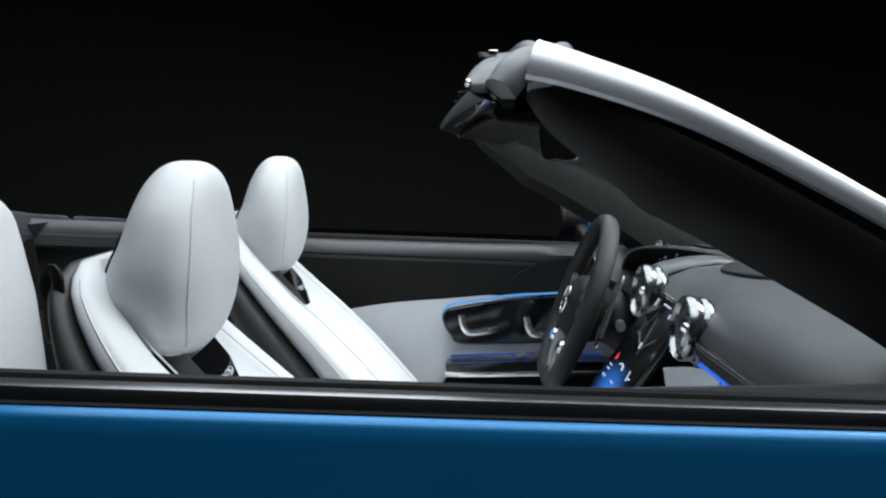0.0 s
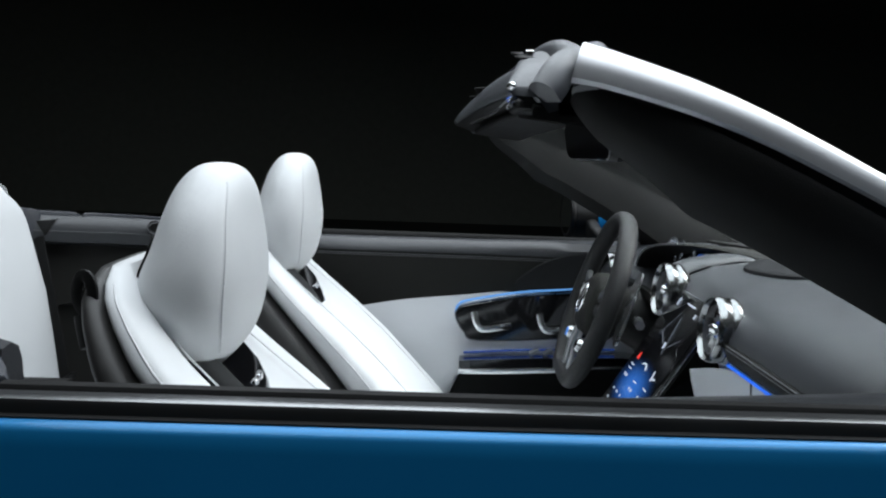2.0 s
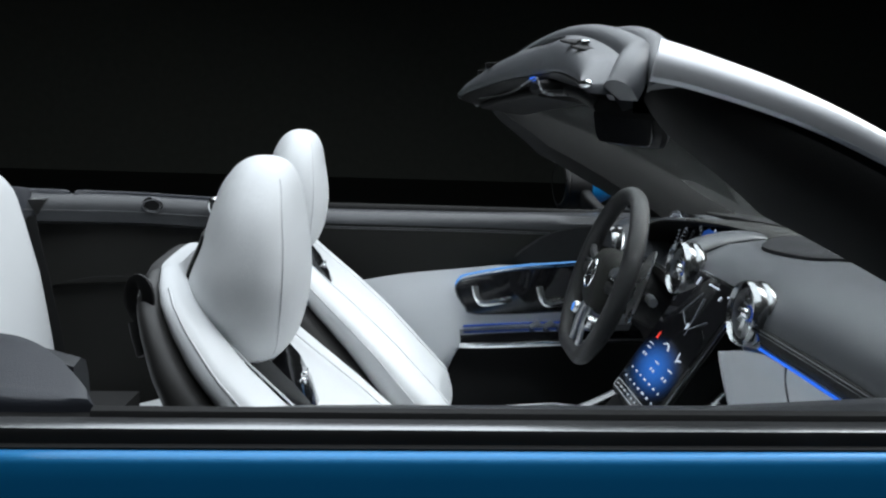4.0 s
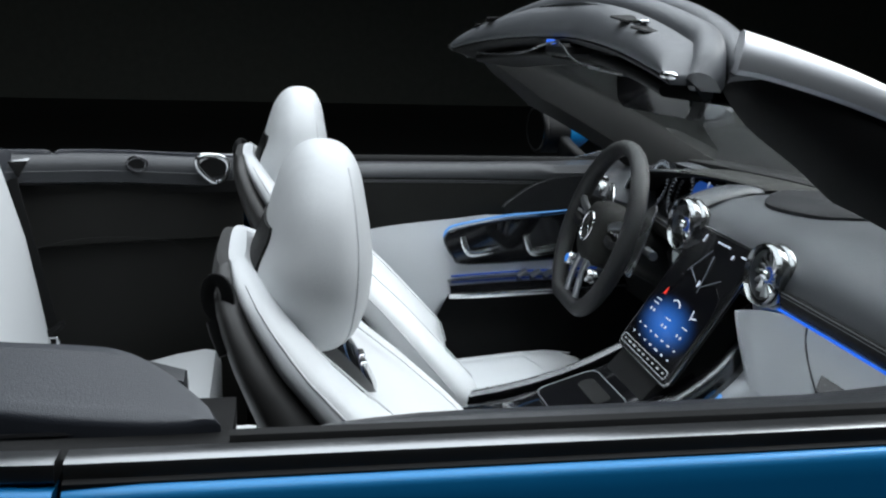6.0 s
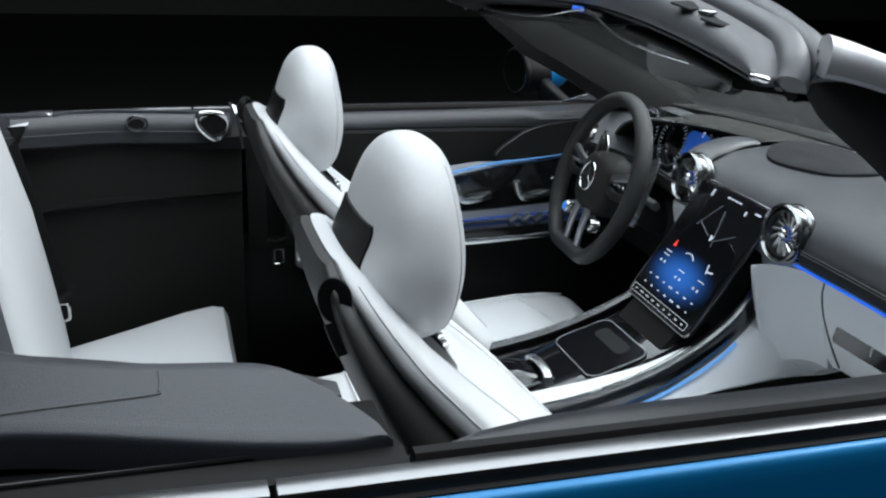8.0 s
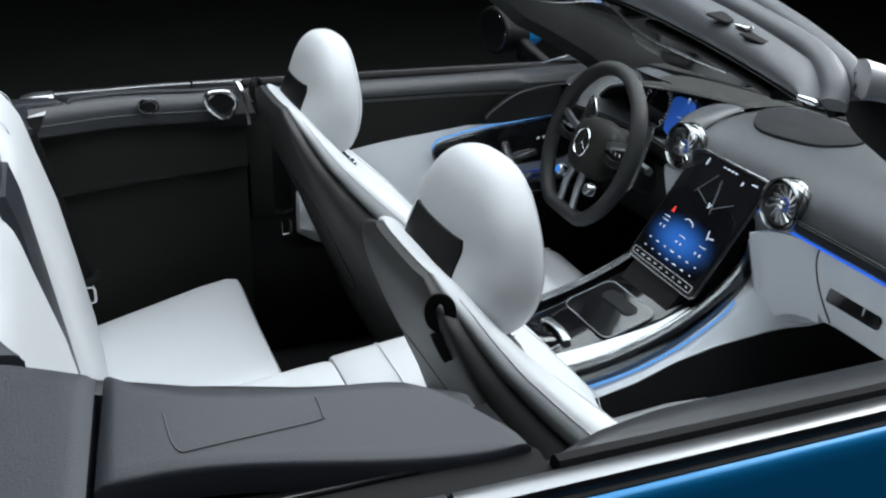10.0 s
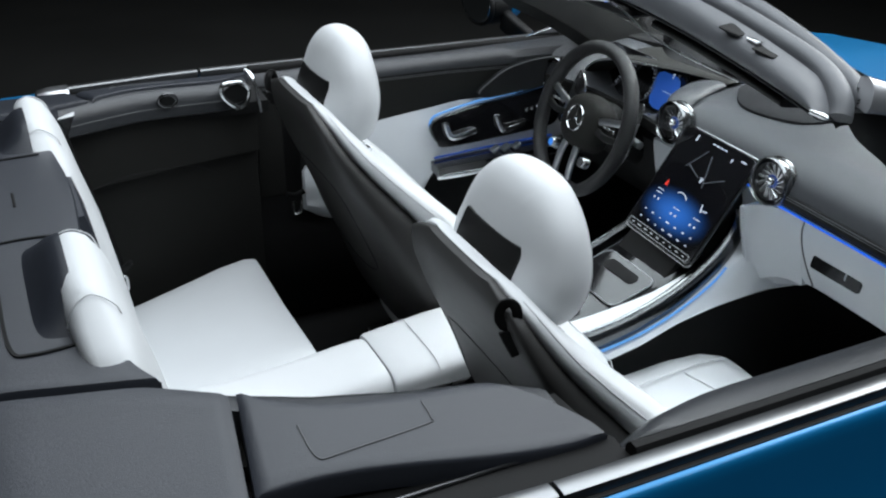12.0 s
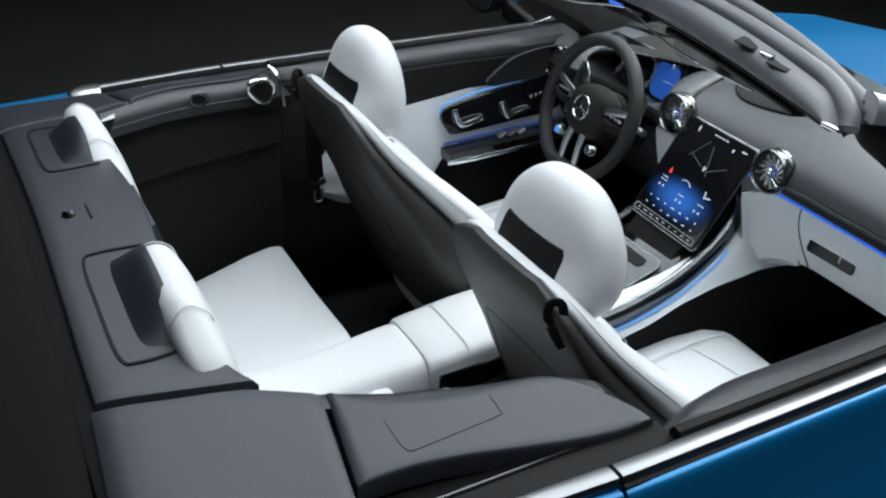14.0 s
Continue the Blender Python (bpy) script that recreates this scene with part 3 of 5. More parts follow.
    # loudspeaker triangle behind the wheel
    poly = smooth_path([(0.17, 0.852, 0), (0.20, 0.885, 0), (0.26, 0.915, 0), (0.36, 0.928, 0), (0.5, 0.925, 0), (0.52, 0.88, 0), (0.40, 0.868, 0), (0.28, 0.856, 0)], 40, True)
    part("speaker_cover", plate([(p.x, p.y) for p in poly], 0.02, axes((0, s * (0.655 if s > 0 else 0.663), 0), (1, 0, 0), (0, 0, 1)), 0.005), GRILLE, door, "grey perforated speaker cover")
    part("cover_rim", tube([Vector((p.x, s * 0.648, p.y)) for p in poly], 0.0022, 6, True, up=(0, 1, 0)), GREYSEAM, door)

def mirror_shell(s, levels):
    """Rings of a door mirror's housing: share of its length, share of its size."""
    return loft([[(0.335 + 0.15 * u, s * (0.985 + 0.095 * k * math.cos(a)), 1.00 + 0.062 * k * math.sin(a)) for a in np.linspace(0, 2 * math.pi, 25)[:-1]] for u, k in levels])


for s in (1, -1):
    mir = part("mirror_cap", mirror_shell(s, ((0.40, 0.955), (0.42, 0.97), (0.65, 0.82), (0.80, 0.62), (0.92, 0.38), (1.0, 0.10))), PAINT, car, "blue and black door mirror housing")
    part("mirror_shell", mirror_shell(s, ((0, 0.90), (0.05, 0.98), (0.2, 1.0), (0.41, 0.96))), BLACK, mir, "black rear shell")
    part("mirror_rim", tube([Vector((0.335, s * (0.985 + 0.086 * math.cos(a)), 1.0 + 0.056 * math.sin(a))) for a in np.linspace(0, 2 * math.pi, 33)[:-1]], 0.008, 8, True, up=(1, 0, 0)), BLACK, mir)
    part("mirror_glass", plate([(0.082 * math.cos(a), 0.052 * math.sin(a)) for a in np.linspace(0, 2 * math.pi, 31)[:-1]], 0.004, axes((0.332, s * 0.985, 1.0), (0, -1, 0), (0, 0, 1)), 0.001), MIRROR, mir)
    part("mirror_foot", sweep(smooth_path([(0.40, s * 0.81, 0.935), (0.38, s * 0.83, 0.95), (0.38, s * 0.90, 0.965)], 8), rrect(0.06, 0.03, 0.01, 3), (1, 0, 0)), BLACK, mir)
    part("quarter_trim", loft([[(0.36, s * 0.765, 0.955), (0.62, s * 0.755, 0.955), (0.62, s * 0.735, 1.03)], [(0.36, s * 0.752, 0.957), (0.62, s * 0.738, 0.957), (0.62, s * 0.722, 1.028)]]), CHROME, car, "bright mirror triangle")

# ---- windscreen frame ----
screen_frame = thing("windscreen_frame", (0.5, 0, 0.94), "windscreen frame with satin chrome pillars and grey leather header", "windscreen")


def header_x(y):
    """Rear lip of the header."""
    return 0.0765 - 0.13 * math.sqrt(y * y + 0.0025)


def header_joint(y):
    """Where the pad meets the roof seals."""
    return 0.086 - 0.10 * y * y


def header_front(y):
    return 0.175 - 0.26 * y * y


def lip_z(y):
    return 1.250 - 0.11 * y * y


def header_z(y):
    return 1.296 - 0.205 * y * y - 6 * max(0, abs(y) - 0.50) ** 2


def header_loft(ring, y1, n=49):
    """ring: a function of y that gives the outline across the header as (x, z)."""
    return loft([[(x, y, z) for x, z in ring(y)] for y in y1 * np.sin(np.linspace(-math.pi / 2, math.pi / 2, n))])


def pad_ring(y):
    r, j, zr, zc = header_x(y), header_joint(y), lip_z(y), header_z(y)
    zr = min(zr, zc - 0.004)
    h = zc - zr
    return [(r + 0.006, zr - 0.005), (r + 0.001, zr - 0.001), (r, zr + 0.12 * h + 0.002), (r + 0.002, zr + 0.45 * h), (r + 0.006, zr + 0.68 * h), (r + 0.012, zr + 0.86 * h), (r + 0.020, zr + 0.96 * h), (lerp(r, j, 0.72), zc), (j - 0.005, zc + 0.001), (j - 0.001, zc - 0.004), (j, zc - 0.022), (j - 0.01, min(zr, zc - 0.024) - 0.001), (r + 0.03, zr - 0.006)]


def lining_ring(y):
    r, f, zr, zc = header_x(y), header_front(y), min(lip_z(y), header_z(y) - 0.004), header_z(y)
    return [(r + 0.008, zr - 0.003), (r + 0.004, zr - 0.007), (r + 0.010, zr - 0.012), (r + 0.03, zr - 0.018), (lerp(r, f, 0.6), zr - 0.026), (f - 0.01, zr - 0.030), (f, zr - 0.022), (f - 0.004, min(zr, zc - 0.024) - 0.002), (r + 0.03, zr - 0.0065)]


def bed_ring(y):
    j, f, zc = header_joint(y), header_front(y), header_z(y)
    return [(j + 0.001, zc - 0.012), (f, zc - 0.014), (f + 0.003, zc - 0.03), (j + 0.001, zc - 0.034)]


def seal_path(at, end_x):
    """One roof seal from side to side, turned down at both ends."""
    half = [(at(y), y, header_z(y) + 0.007) for y in (0.0, 0.1, 0.2, 0.3, 0.4, 0.47)]
    half += [(lerp(at(0.5), end_x, 0.35), 0.522, 1.247), (lerp(at(0.5), end_x, 0.7), 0.553, 1.232), (end_x, 0.566, 1.214)]
    return smooth_path([(x, -y, z) for x, y, z in reversed(half[1:])] + half, 120)


part("header_pad", header_loft(pad_ring, 0.553), HEADERGREY, screen_frame, "stone-grey leather header pad", 50)
part("header_lining", header_loft(lining_ring, 0.545), PILLARTRIM, screen_frame, "black leather header lining")
part("seal_bed", header_loft(bed_ring, 0.545), RUBBER, screen_frame)
part("header_seal", sweep(seal_path(lambda y: header_joint(y) + 0.019, 0.036), [(-0.018, -0.018)] + [(-0.002 - 0.016 * math.cos(a), -0.006 + 0.015 * math.sin(a)) for a in np.linspace(0, math.pi, 13)] + [(0.014, -0.018)]), HEADERGREY, screen_frame, "grey rubber roof seal")
part("front_seal", sweep(seal_path(lambda y: header_front(y) - 0.014, 0.079), [(-0.015, -0.018)] + [(-0.015 * math.cos(a), -0.006 + 0.015 * math.sin(a)) for a in np.linspace(0, math.pi, 13)] + [(0.015, -0.018)]), HEADERGREY, screen_frame, "grey front roof seal")
for s in (1, -1):
    path = smooth_path([(0.073, -0.556, 1.240), (0.11, -0.566, 1.231), (0.19, -0.585, 1.205), (0.275, -0.603, 1.168), (0.42, -0.635, 1.091), (0.55, -0.665, 1.012), (0.72, -0.70, 0.93)], 40)
    part("pillar_strip", sided(sweep(path, [(-0.012, 0.018), (0.002, 0.0215), (0.014, 0.019), (0.024, 0.010), (0.029, -0.004), (0.030, -0.016), (0.026, -0.021), (-0.012, -0.018)], scale=lambda u: 1 - 0.66 * u), -s), PILLAR, screen_frame, "satin silver windscreen pillar")
    part("pillar_trim", sided(sweep(path, [(-0.055, 0.008), (-0.0115, 0.012), (-0.0115, -0.0215), (0.018, -0.0225), (0.020, -0.034), (0.008, -0.07), (-0.02, -0.105), (-0.055, -0.085), (-0.062, -0.03)], scale=lambda u: min(1.0, 0.36 + 1.6 * u)), -s), PILLARTRIM, screen_frame, "black pillar trim and seal")
    part("drip_line", sided(tube([p + Vector((0, 0.004, 0.0205 * (1 - 0.66 * k / 39))) for k, p in enumerate(path) if 2 <= k < 24], 0.0025, 6), -s), RUBBER, screen_frame)
    part("latch_pin", sided(lathe([(0.0005, 0.010), (0.002, 0.009), (0.004, 0.004), (0.004, -0.02)], 12, pose(0.008, -0.560, 1.216, 90)), -s), BRIGHT, screen_frame, "polished roof latch pin")
    for y in (0.335, 0.412):
        slot = part("latch_recess", plate(rrect(0.030, 0.040, 0.003, 2), 0.003, axes((0.046 - 0.05 * (y - 0.37), s * y, header_z(y) - 0.0040), (0.985, -0.17 * s, 0.04), (0.17 * s, 0.97, -0.15 * s)), 0.001), RUBBER, screen_frame)
    part("latch_striker", box(0.044, s * 0.382, header_z(0.382) + 0.0005, 0.010, 0.026, 0.005, 0.001), BRIGHT, slot)
rows = []
for i in range(13):
    u = i / 12
    ring = []
    for j in range(25):
        q = -1 + 2 * j / 24
        a = Vector((header_front(q * 0.54) - 0.004, q * 0.54, header_z(q * 0.53) - 0.03))
        b = Vector((0.86 - 0.13 * q * q, q * 0.685, 0.952 - 0.012 * q * q))
        p = a.lerp(b, u)
        ring.append(p + Vector((0.25, 0, 0.9)) * (0.012 * math.sin(math.pi * u)))
    rows.append(ring)
top = loft(rows, ring_closed=False, cap=False)
n = len(top[0])
low = [(p[0] - 0.001, p[1], p[2] - 0.004) for p in top[0]]
glass = part("windscreen_glass", (top[0] + low, top[1] + [tuple(i + n for i in reversed(q)) for q in top[1]]), GLASS, screen_frame, "clear curved windscreen glass")
glass.visible_shadow = False
part("cowl", strip([(0.735, 0.70), (0.84, 0.4), (0.872, 0.0), (0.84, -0.4), (0.735, -0.70)], [(0.80, 0.73), (0.90, 0.42), (0.93, 0.0), (0.90, -0.42), (0.80, -0.73)], 25, 4, lambda x, y: 0.948 - 0.012 * y * y, 0.05), BLACK, screen_frame)

for s in (1, -1):
    visor = thing("sun_visor", (0.17, s * 0.30, 1.21), "black leather sun visor folded up under the header", "sun visor", "sun visors")
    path = [Vector((header_x(y) + 0.075, y * s, lip_z(y) - 0.036)) for y in np.linspace(0.10, 0.46, 12)]
    part("flap", sweep(path, rrect(0.10, 0.014, 0.006, 3), (0.12, 0, 1)), PILLARTRIM, visor)
    wire = smooth_path([(0.066, s * 0.004, 1.238), (0.060, s * 0.05, 1.232), (0.050, s * 0.12, 1.219), (0.040, s * 0.20, 1.212), (0.032, s * 0.30, 1.209), (0.030, s * 0.38, 1.208)], 24)
    part("visor_rim", tube(wire, 0.0018, 6), CHROME, visor)
lampbox = thing("reading_light", (0.10, 0, 1.23), "small blue-lit reading light unit under the header", "light")
part("housing", box(0.105, 0.02, 1.226, 0.07, 0.13, 0.02, 0.005), BLACK, lampbox)
part("lens", box(0.066, 0.03, 1.2375, 0.004, 0.040, 0.007, 0.0015), AMBIENT, lampbox, "blue lit lens")
rv = thing("rear_view_mirror", (0.2, -0.06, 1.16), "black frameless rear-view mirror hanging under the header", "mirror")
m = axes((0.16, -0.16, 1.175), (0.12, -1, 0), (-0.15, 0, 1))
part("housing", plate(rrect(0.21, 0.064, 0.022, 5), 0.024, m @ Matrix.Translation((0, 0, -0.024)), 0.008), BLACK, rv)
part("mirror_glass", plate(rrect(0.20, 0.056, 0.02, 5), 0.003, m @ Matrix.Translation((0, 0, 0.0005)), 0.001), GLOSS, rv)
part("stalk", tube([(0.185, -0.13, 1.185), (0.22, -0.08, 1.20), (0.25, -0.03, 1.21)], 0.008, 8), BLACK, rv)

# ---- dashboard ----
dash = thing("dashboard", (0.55, 0, 0.8), "slate-grey leather dashboard with silver lower panel and blue light", "dashboard")


def bump(y, c, w):
    return math.exp(-((y - c) / w) ** 4)


rings = []
for y in np.linspace(-0.69, 0.69, 61):
    q = y * y
    d = bump(y, 0.37, 0.17)
    sag = -0.03 * q
    ring = [(0.86 - 0.22 * q, 0.952), (0.72, 0.972 + sag), (0.60, 0.980 + sag - 0.02 * d), (0.52, 0.980 + sag - 0.10 * d), (0.46, 0.972 + sag - 0.10 * d), (0.415, 0.955 + sag - 0.075 * d), (0.390, 0.935 + sag - 0.045 * d), (0.376, 0.910 + sag), (0.376, 0.893 + sag), (0.386, 0.877 + sag), (0.41, 0.871 + sag), (0.46, 0.868 + sag), (0.80, 0.80)]
    wing = 0.020 * (1 - bump(y, 0.0, 0.14)) * (1 - d)
    rings.append([(x - (wing if 2 < i < 11 else 0), y, z) for i, (x, z) in enumerate(ring)])
band = []
for y in np.linspace(-0.685, 0.685, 61):
    wing = 0.020 * (1 - bump(y, 0.0, 0.14)) * (1 - bump(y, 0.37, 0.17))
    sag = -0.03 * y * y
    band.append([(x - wing, y, z + sag) for x, z in ((0.372, 0.9045), (0.3725, 0.891), (0.3835, 0.8745), (0.40, 0.869), (0.40, 0.90))])
rear = []
for y in np.linspace(-0.68, 0.68, 41):
    x0 = 0.688 - 0.27 * y * y
    z0 = float(np.interp(x0, [0.46, 0.52, 0.60, 0.72], [0.972, 0.980, 0.980, 0.972])) - 0.03 * y * y
    x1 = 0.84 - 0.22 * y * y
    rear.append([(x0, y, z0 - 0.01), (x0, y, z0 + 0.003), (x0 + 0.006, y, z0 + 0.0065), (lerp(x0, x1, 0.5), y, lerp(z0, 0.953, 0.5) + 0.008), (x1, y, 0.957), (x1, y, 0.94)])
part("dash_rear", loft(rear), RUBBER, dash, "black strip under the windscreen")
part("dash_band", loft(band), BLACKLEATHER, dash, "black leather lower band")
part("dash_top", loft(rings), SLATE, dash, "slate-grey leather dash top")
for y0, y1 in ((-0.66, -0.22),):
    for dz in (0, 0.005):
        part("stitching", tube([Vector((0.3518 + 0.0005 * (dz > 0), y, 0.9015 - 0.03 * y * y - dz)) for y in np.linspace(y0, y1, 16)], 0.001, 5), GREYSEAM, dash)
line = [Vector((0.386 - 0.020 * (1 - bump(y, 0, 0.14)), y, 0.868 - 0.03 * y * y)) for y in np.linspace(-0.67, -0.09, 30)]
part("ambient_line", tube(line, 0.0023, 6), AMBIENT, dash, "blue ambient light line")
rings = []
for y in np.linspace(-0.68, 0.205, 40):
    sag = -0.03 * y * y
    c = bump(y, 0.0, 0.19)
    ring = [(0.41, 0.866 + sag), (0.40, 0.86 + sag), (0.402, 0.84 + sag), (0.412, 0.80 + sag), (0.425, 0.76 + sag - 0.02 * c), (0.435, 0.728 + sag - 0.05 * c), (0.45, 0.712 + sag - 0.08 * c), (0.48, 0.708 + sag - 0.1 * c), (0.55, 0.72), (0.55, 0.85)]
    rings.append([(x - 0.02 * (1 - bump(y, 0.0, 0.10)), y, z) for x, z in ring])
part("lower_panel", loft(rings), SILVERLEATHER, dash, "silver-grey leather lower panel")
rings = []
for k in range(15):
    v = k / 14
    ring = []
    for j in range(13):
        a = math.pi / 2 * j / 12
        f = math.sin(a)
        z = lerp(lerp(0.648, 0.704, f), lerp(0.846, 0.860, f), v)
        xd = float(np.interp(z, [0.64, 0.728, 0.76, 0.80, 0.84, 0.86], [0.435, 0.4135, 0.4035, 0.391, 0.381, 0.3795]))
        ring.append((xd - 0.048 + 0.048 * f, -0.250 + 0.106 * math.cos(a), z))
    rings.append(ring + [(ring[-1][0] + 0.02, -0.250, ring[-1][2]), (ring[-1][0] + 0.02, -0.135, ring[0][2]), (ring[0][0], -0.135, ring[0][2])])
part("corner_panel", loft(rings), SILVERLEATHER, dash, "silver-grey leather corner running into the console")
rings = [[(0.42, y, 0.868), (0.40, y, 0.84), (0.42, y, 0.76), (0.47, y, 0.66), (0.6, y, 0.62), (0.6, y, 0.85)] for y in np.linspace(0.205, 0.68, 8)]
part("knee_panel", loft(rings), BLACK, dash, "black knee panel")
glove = part("glovebox_joint", tube(smooth_path([(0.379, -0.258, 0.860), (0.3835, -0.2525, 0.83), (0.394, -0.255, 0.79), (0.406, -0.266, 0.75), (0.4145, -0.280, 0.72)], 20), 0.0016, 6), GREYSEAM, dash)
m = axes((0.3925, -0.342, 0.783), (0, -1, 0), (0.22, 0, 1))
g = part("glovebox_button", plate(rrect(0.118, 0.026, 0.006, 3), 0.006, m @ Matrix.Translation((0, 0, -0.003)), 0.0015), GLOSS, dash, "gloss black glovebox button plate")
part("button_divider", box(0.391, -0.365, 0.783, 0.004, 0.003, 0.024, 0.001), CHROME, g)
# speaker grille let into the dash top
pl = [(0.47, 0.05), (0.48, -0.06), (0.52, -0.11), (0.6, -0.10), (0.65, 0.0), (0.65, 0.12), (0.56, 0.14)]
pl = smooth_path([(*p, 0) for p in pl], 40, True)
cg = (0.565, 0.01)
rings = [[(cg[0] + (p.x - cg[0]) * k, cg[1] + (p.y - cg[1]) * k, float(np.interp(p.x, [0.44, 0.46, 0.52, 0.60, 0.72], [0.972, 0.975, 0.982, 0.9805, 0.9735])) + dz - 0.03 * p.y * p.y) for p in pl] for k, dz in ((1.0, -0.012), (1.0, 0.003), (0.97, 0.0048), (0.6, 0.0052), (0.2, 0.0052))]
part("speaker_grille", loft(rings), GRILLE, dash, "dark perforated speaker grille")
# instrument binnacle
arch = smooth_path([(0.415, 0.556, 0.880), (0.415, 0.542, 0.920), (0.416, 0.502, 0.953), (0.424, 0.440, 0.973), (0.442, 0.360, 0.984), (0.474, 0.270, 0.989), (0.512, 0.200, 0.985), (0.535, 0.176, 0.974)], 40)
rows = []
for dx, k, dz in ((0.11, 0.90, -0.022), (0.010, 0.975, -0.007), (0.0, 0.985, -0.004), (-0.002, 1.0, 0.0), (0.003, 1.01, 0.003), (0.02, 1.015, 0.004)):
    rows.append([(p.x + dx, 0.37 + (p.y - 0.37) * k, p.z + dz) for p in arch])
rows.append([(lerp(p.x, 0.70, 0.55), 0.37 + (p.y - 0.37) * 1.03, lerp(p.z, 0.974, 0.6) + 0.003) for p in arch])
rows.append([(0.70, 0.37 + (p.y - 0.37) * 1.05, 0.972 - 0.03 * p.y * p.y) for p in arch])
part("binnacle_hood", loft(rows, ring_closed=False, cap=False), BLACKLEATHER, dash, "black instrument hood")
part("binnacle_rim", tube([Vector((p.x - 0.003, p.y, p.z + 0.001)) for p in arch[:26]], 0.0022, 6), CHROME, dash, "thin chrome rim")
wing = smooth_path([(0.372, 0.140, 0.950), (0.41, 0.160, 0.963), (0.46, 0.175, 0.972), (0.50, 0.181, 0.976), (0.535, 0.180, 0.974)], 24)
part("dash_wing", sweep(wing, [(0.034 * math.cos(a), 0.013 * math.sin(a)) for a in np.linspace(0, 2 * math.pi, 21)[:-1]], scale=lambda u: 0.25 + 0.75 * math.sin(math.pi * min(1, 0.12 + 0.86 * u)) ** 0.6), SLATE, dash, "slate-grey raised dash wing")
cl = part("instrument_display", plate(rrect(0.31, 0.115, 0.02, 5), 0.008, axes((0.487, 0.400, 0.928), (0, -1, 0), (0.28, 0, 1)), 0.002), GLOSS, dash, "dark lit instrument display")
mc = axes((0.482, 0.415, 0.932), (0, -1, 0), (0.28, 0, 1)) @ Matrix.Translation((0, 0, 0.010))


def on_plate(m, cx, cy, w, h, ang=0, t=0.0012):
    return plate(rrect(w, h, min(w, h) * 0.25, 2), t, m @ Matrix.Translation((cx, cy, 0)) @ Matrix.Rotation(radians(ang), 4, "Z"), 0.0003)


for cx in (-0.095, 0.026):
    ticks = []
    for k in range(26):
        a = radians(-225 + k * 270 / 25 + 180)
        ticks.append(on_plate(mc, cx + 0.046 * math.cos(a), 0.046 * math.sin(a), 0.006 if k % 3 else 0.010, 0.0016, math.degrees(a)))
    tagged(part("dial_ticks", join(*ticks), DIALWHITE, cl), kind="stuff")
    ring = [mc @ Vector((cx + 0.053 * math.cos(a), 0.053 * math.sin(a), 0.001)) for a in np.linspace(0, 2 * math.pi, 33)[:-1]]
    part("dial_ring", tube(ring, 0.0011, 5, True, up=(1, 0, 0)), UIGREY, cl)
part("map_glow", on_plate(mc, 0.118, -0.006, 0.090, 0.088), glowing("display_blue", (0.03, 0.16, 0.75), 0.26), cl, "blue lit display field")
part("display_glyphs", join(on_plate(mc, 0.13, 0.036, 0.006, 0.012), on_plate(mc, 0.13, -0.005, 0.04, 0.003)), UIWHITE, cl)


def turbine_vent(at, r, aim):
    """A round nozzle with chrome rings and turbine blades, its mouth facing along aim."""
    z = Vector(aim).normalized()
    x = Vector((0, 1, 0)).cross(z).normalized()
    m = axes(at, x, z.cross(x))
    v = thing("air_vent", at, "round turbine air vent with polished chrome ring in the dashboard", "air vent", "dashboard air vents")
    part("housing", lathe([(r * 0.80, -0.026), (r * 0.98, -0.026), (r * 1.05, -0.021), (r * 1.06, -0.016), (r * 1.01, -0.011), (r * 0.93, -0.012), (r * 0.80, -0.014)], 40, m), VENTMETAL, v, "polished chrome housing")
    part("outer_ring", lathe([(r * 0.84, -0.012), (r * 0.90, 0.004), (r * 0.97, 0.010), (r * 1.03, 0.006), (r * 1.04, -0.002), (r * 1.0, -0.010)], 44, m), VENTMETAL, v, "polished chrome ring")
    part("inner_ring", lathe([(r * 0.76, -0.008), (r * 0.79, 0.004), (r * 0.83, 0.002), (r * 0.84, -0.012)], 40, m), DARKMETAL, v)
    part("backing", lathe([(0.0005, -0.030), (r * 0.83, -0.030), (r * 0.83, -0.034), (0.0005, -0.034)], 28, m), BLACK, v)
    part("hub", lathe([(0.0005, 0.008), (r * 0.10, 0.007), (r * 0.19, 0.002), (r * 0.21, -0.012), (r * 0.2, -0.028)], 24, m), BRIGHT, v, "chrome hub")
    part("hub_light", lathe([(r * 0.215, -0.006), (r * 0.25, -0.003), (r * 0.27, -0.008), (r * 0.22, -0.014)], 24, m), AMBIENTDIM, v, "blue lit hub ring")
    for k in range(14):
        a = 2 * math.pi * k / 14
        blade = plate([(r * 0.2, -0.0013), (r * 0.78, -0.0026), (r * 0.78, 0.0026), (r * 0.2, 0.0013)], 0.016, m @ Matrix.Rotation(a, 4, "Z") @ Matrix.Translation((0, 0, -0.017)) @ Matrix.Rotation(0.6, 4, "X"), 0.0006)
        part("blade", blade, CHROME, v)
    return v


turbine_vent((0.350, -0.182, 0.914), 0.046, (-1, 0, 0.12))
turbine_vent((0.362, 0.130, 0.925), 0.046, (-1, 0, 0.12))
turbine_vent((0.365, 0.605, 0.895), 0.044, (-1, -0.1, 0.1))

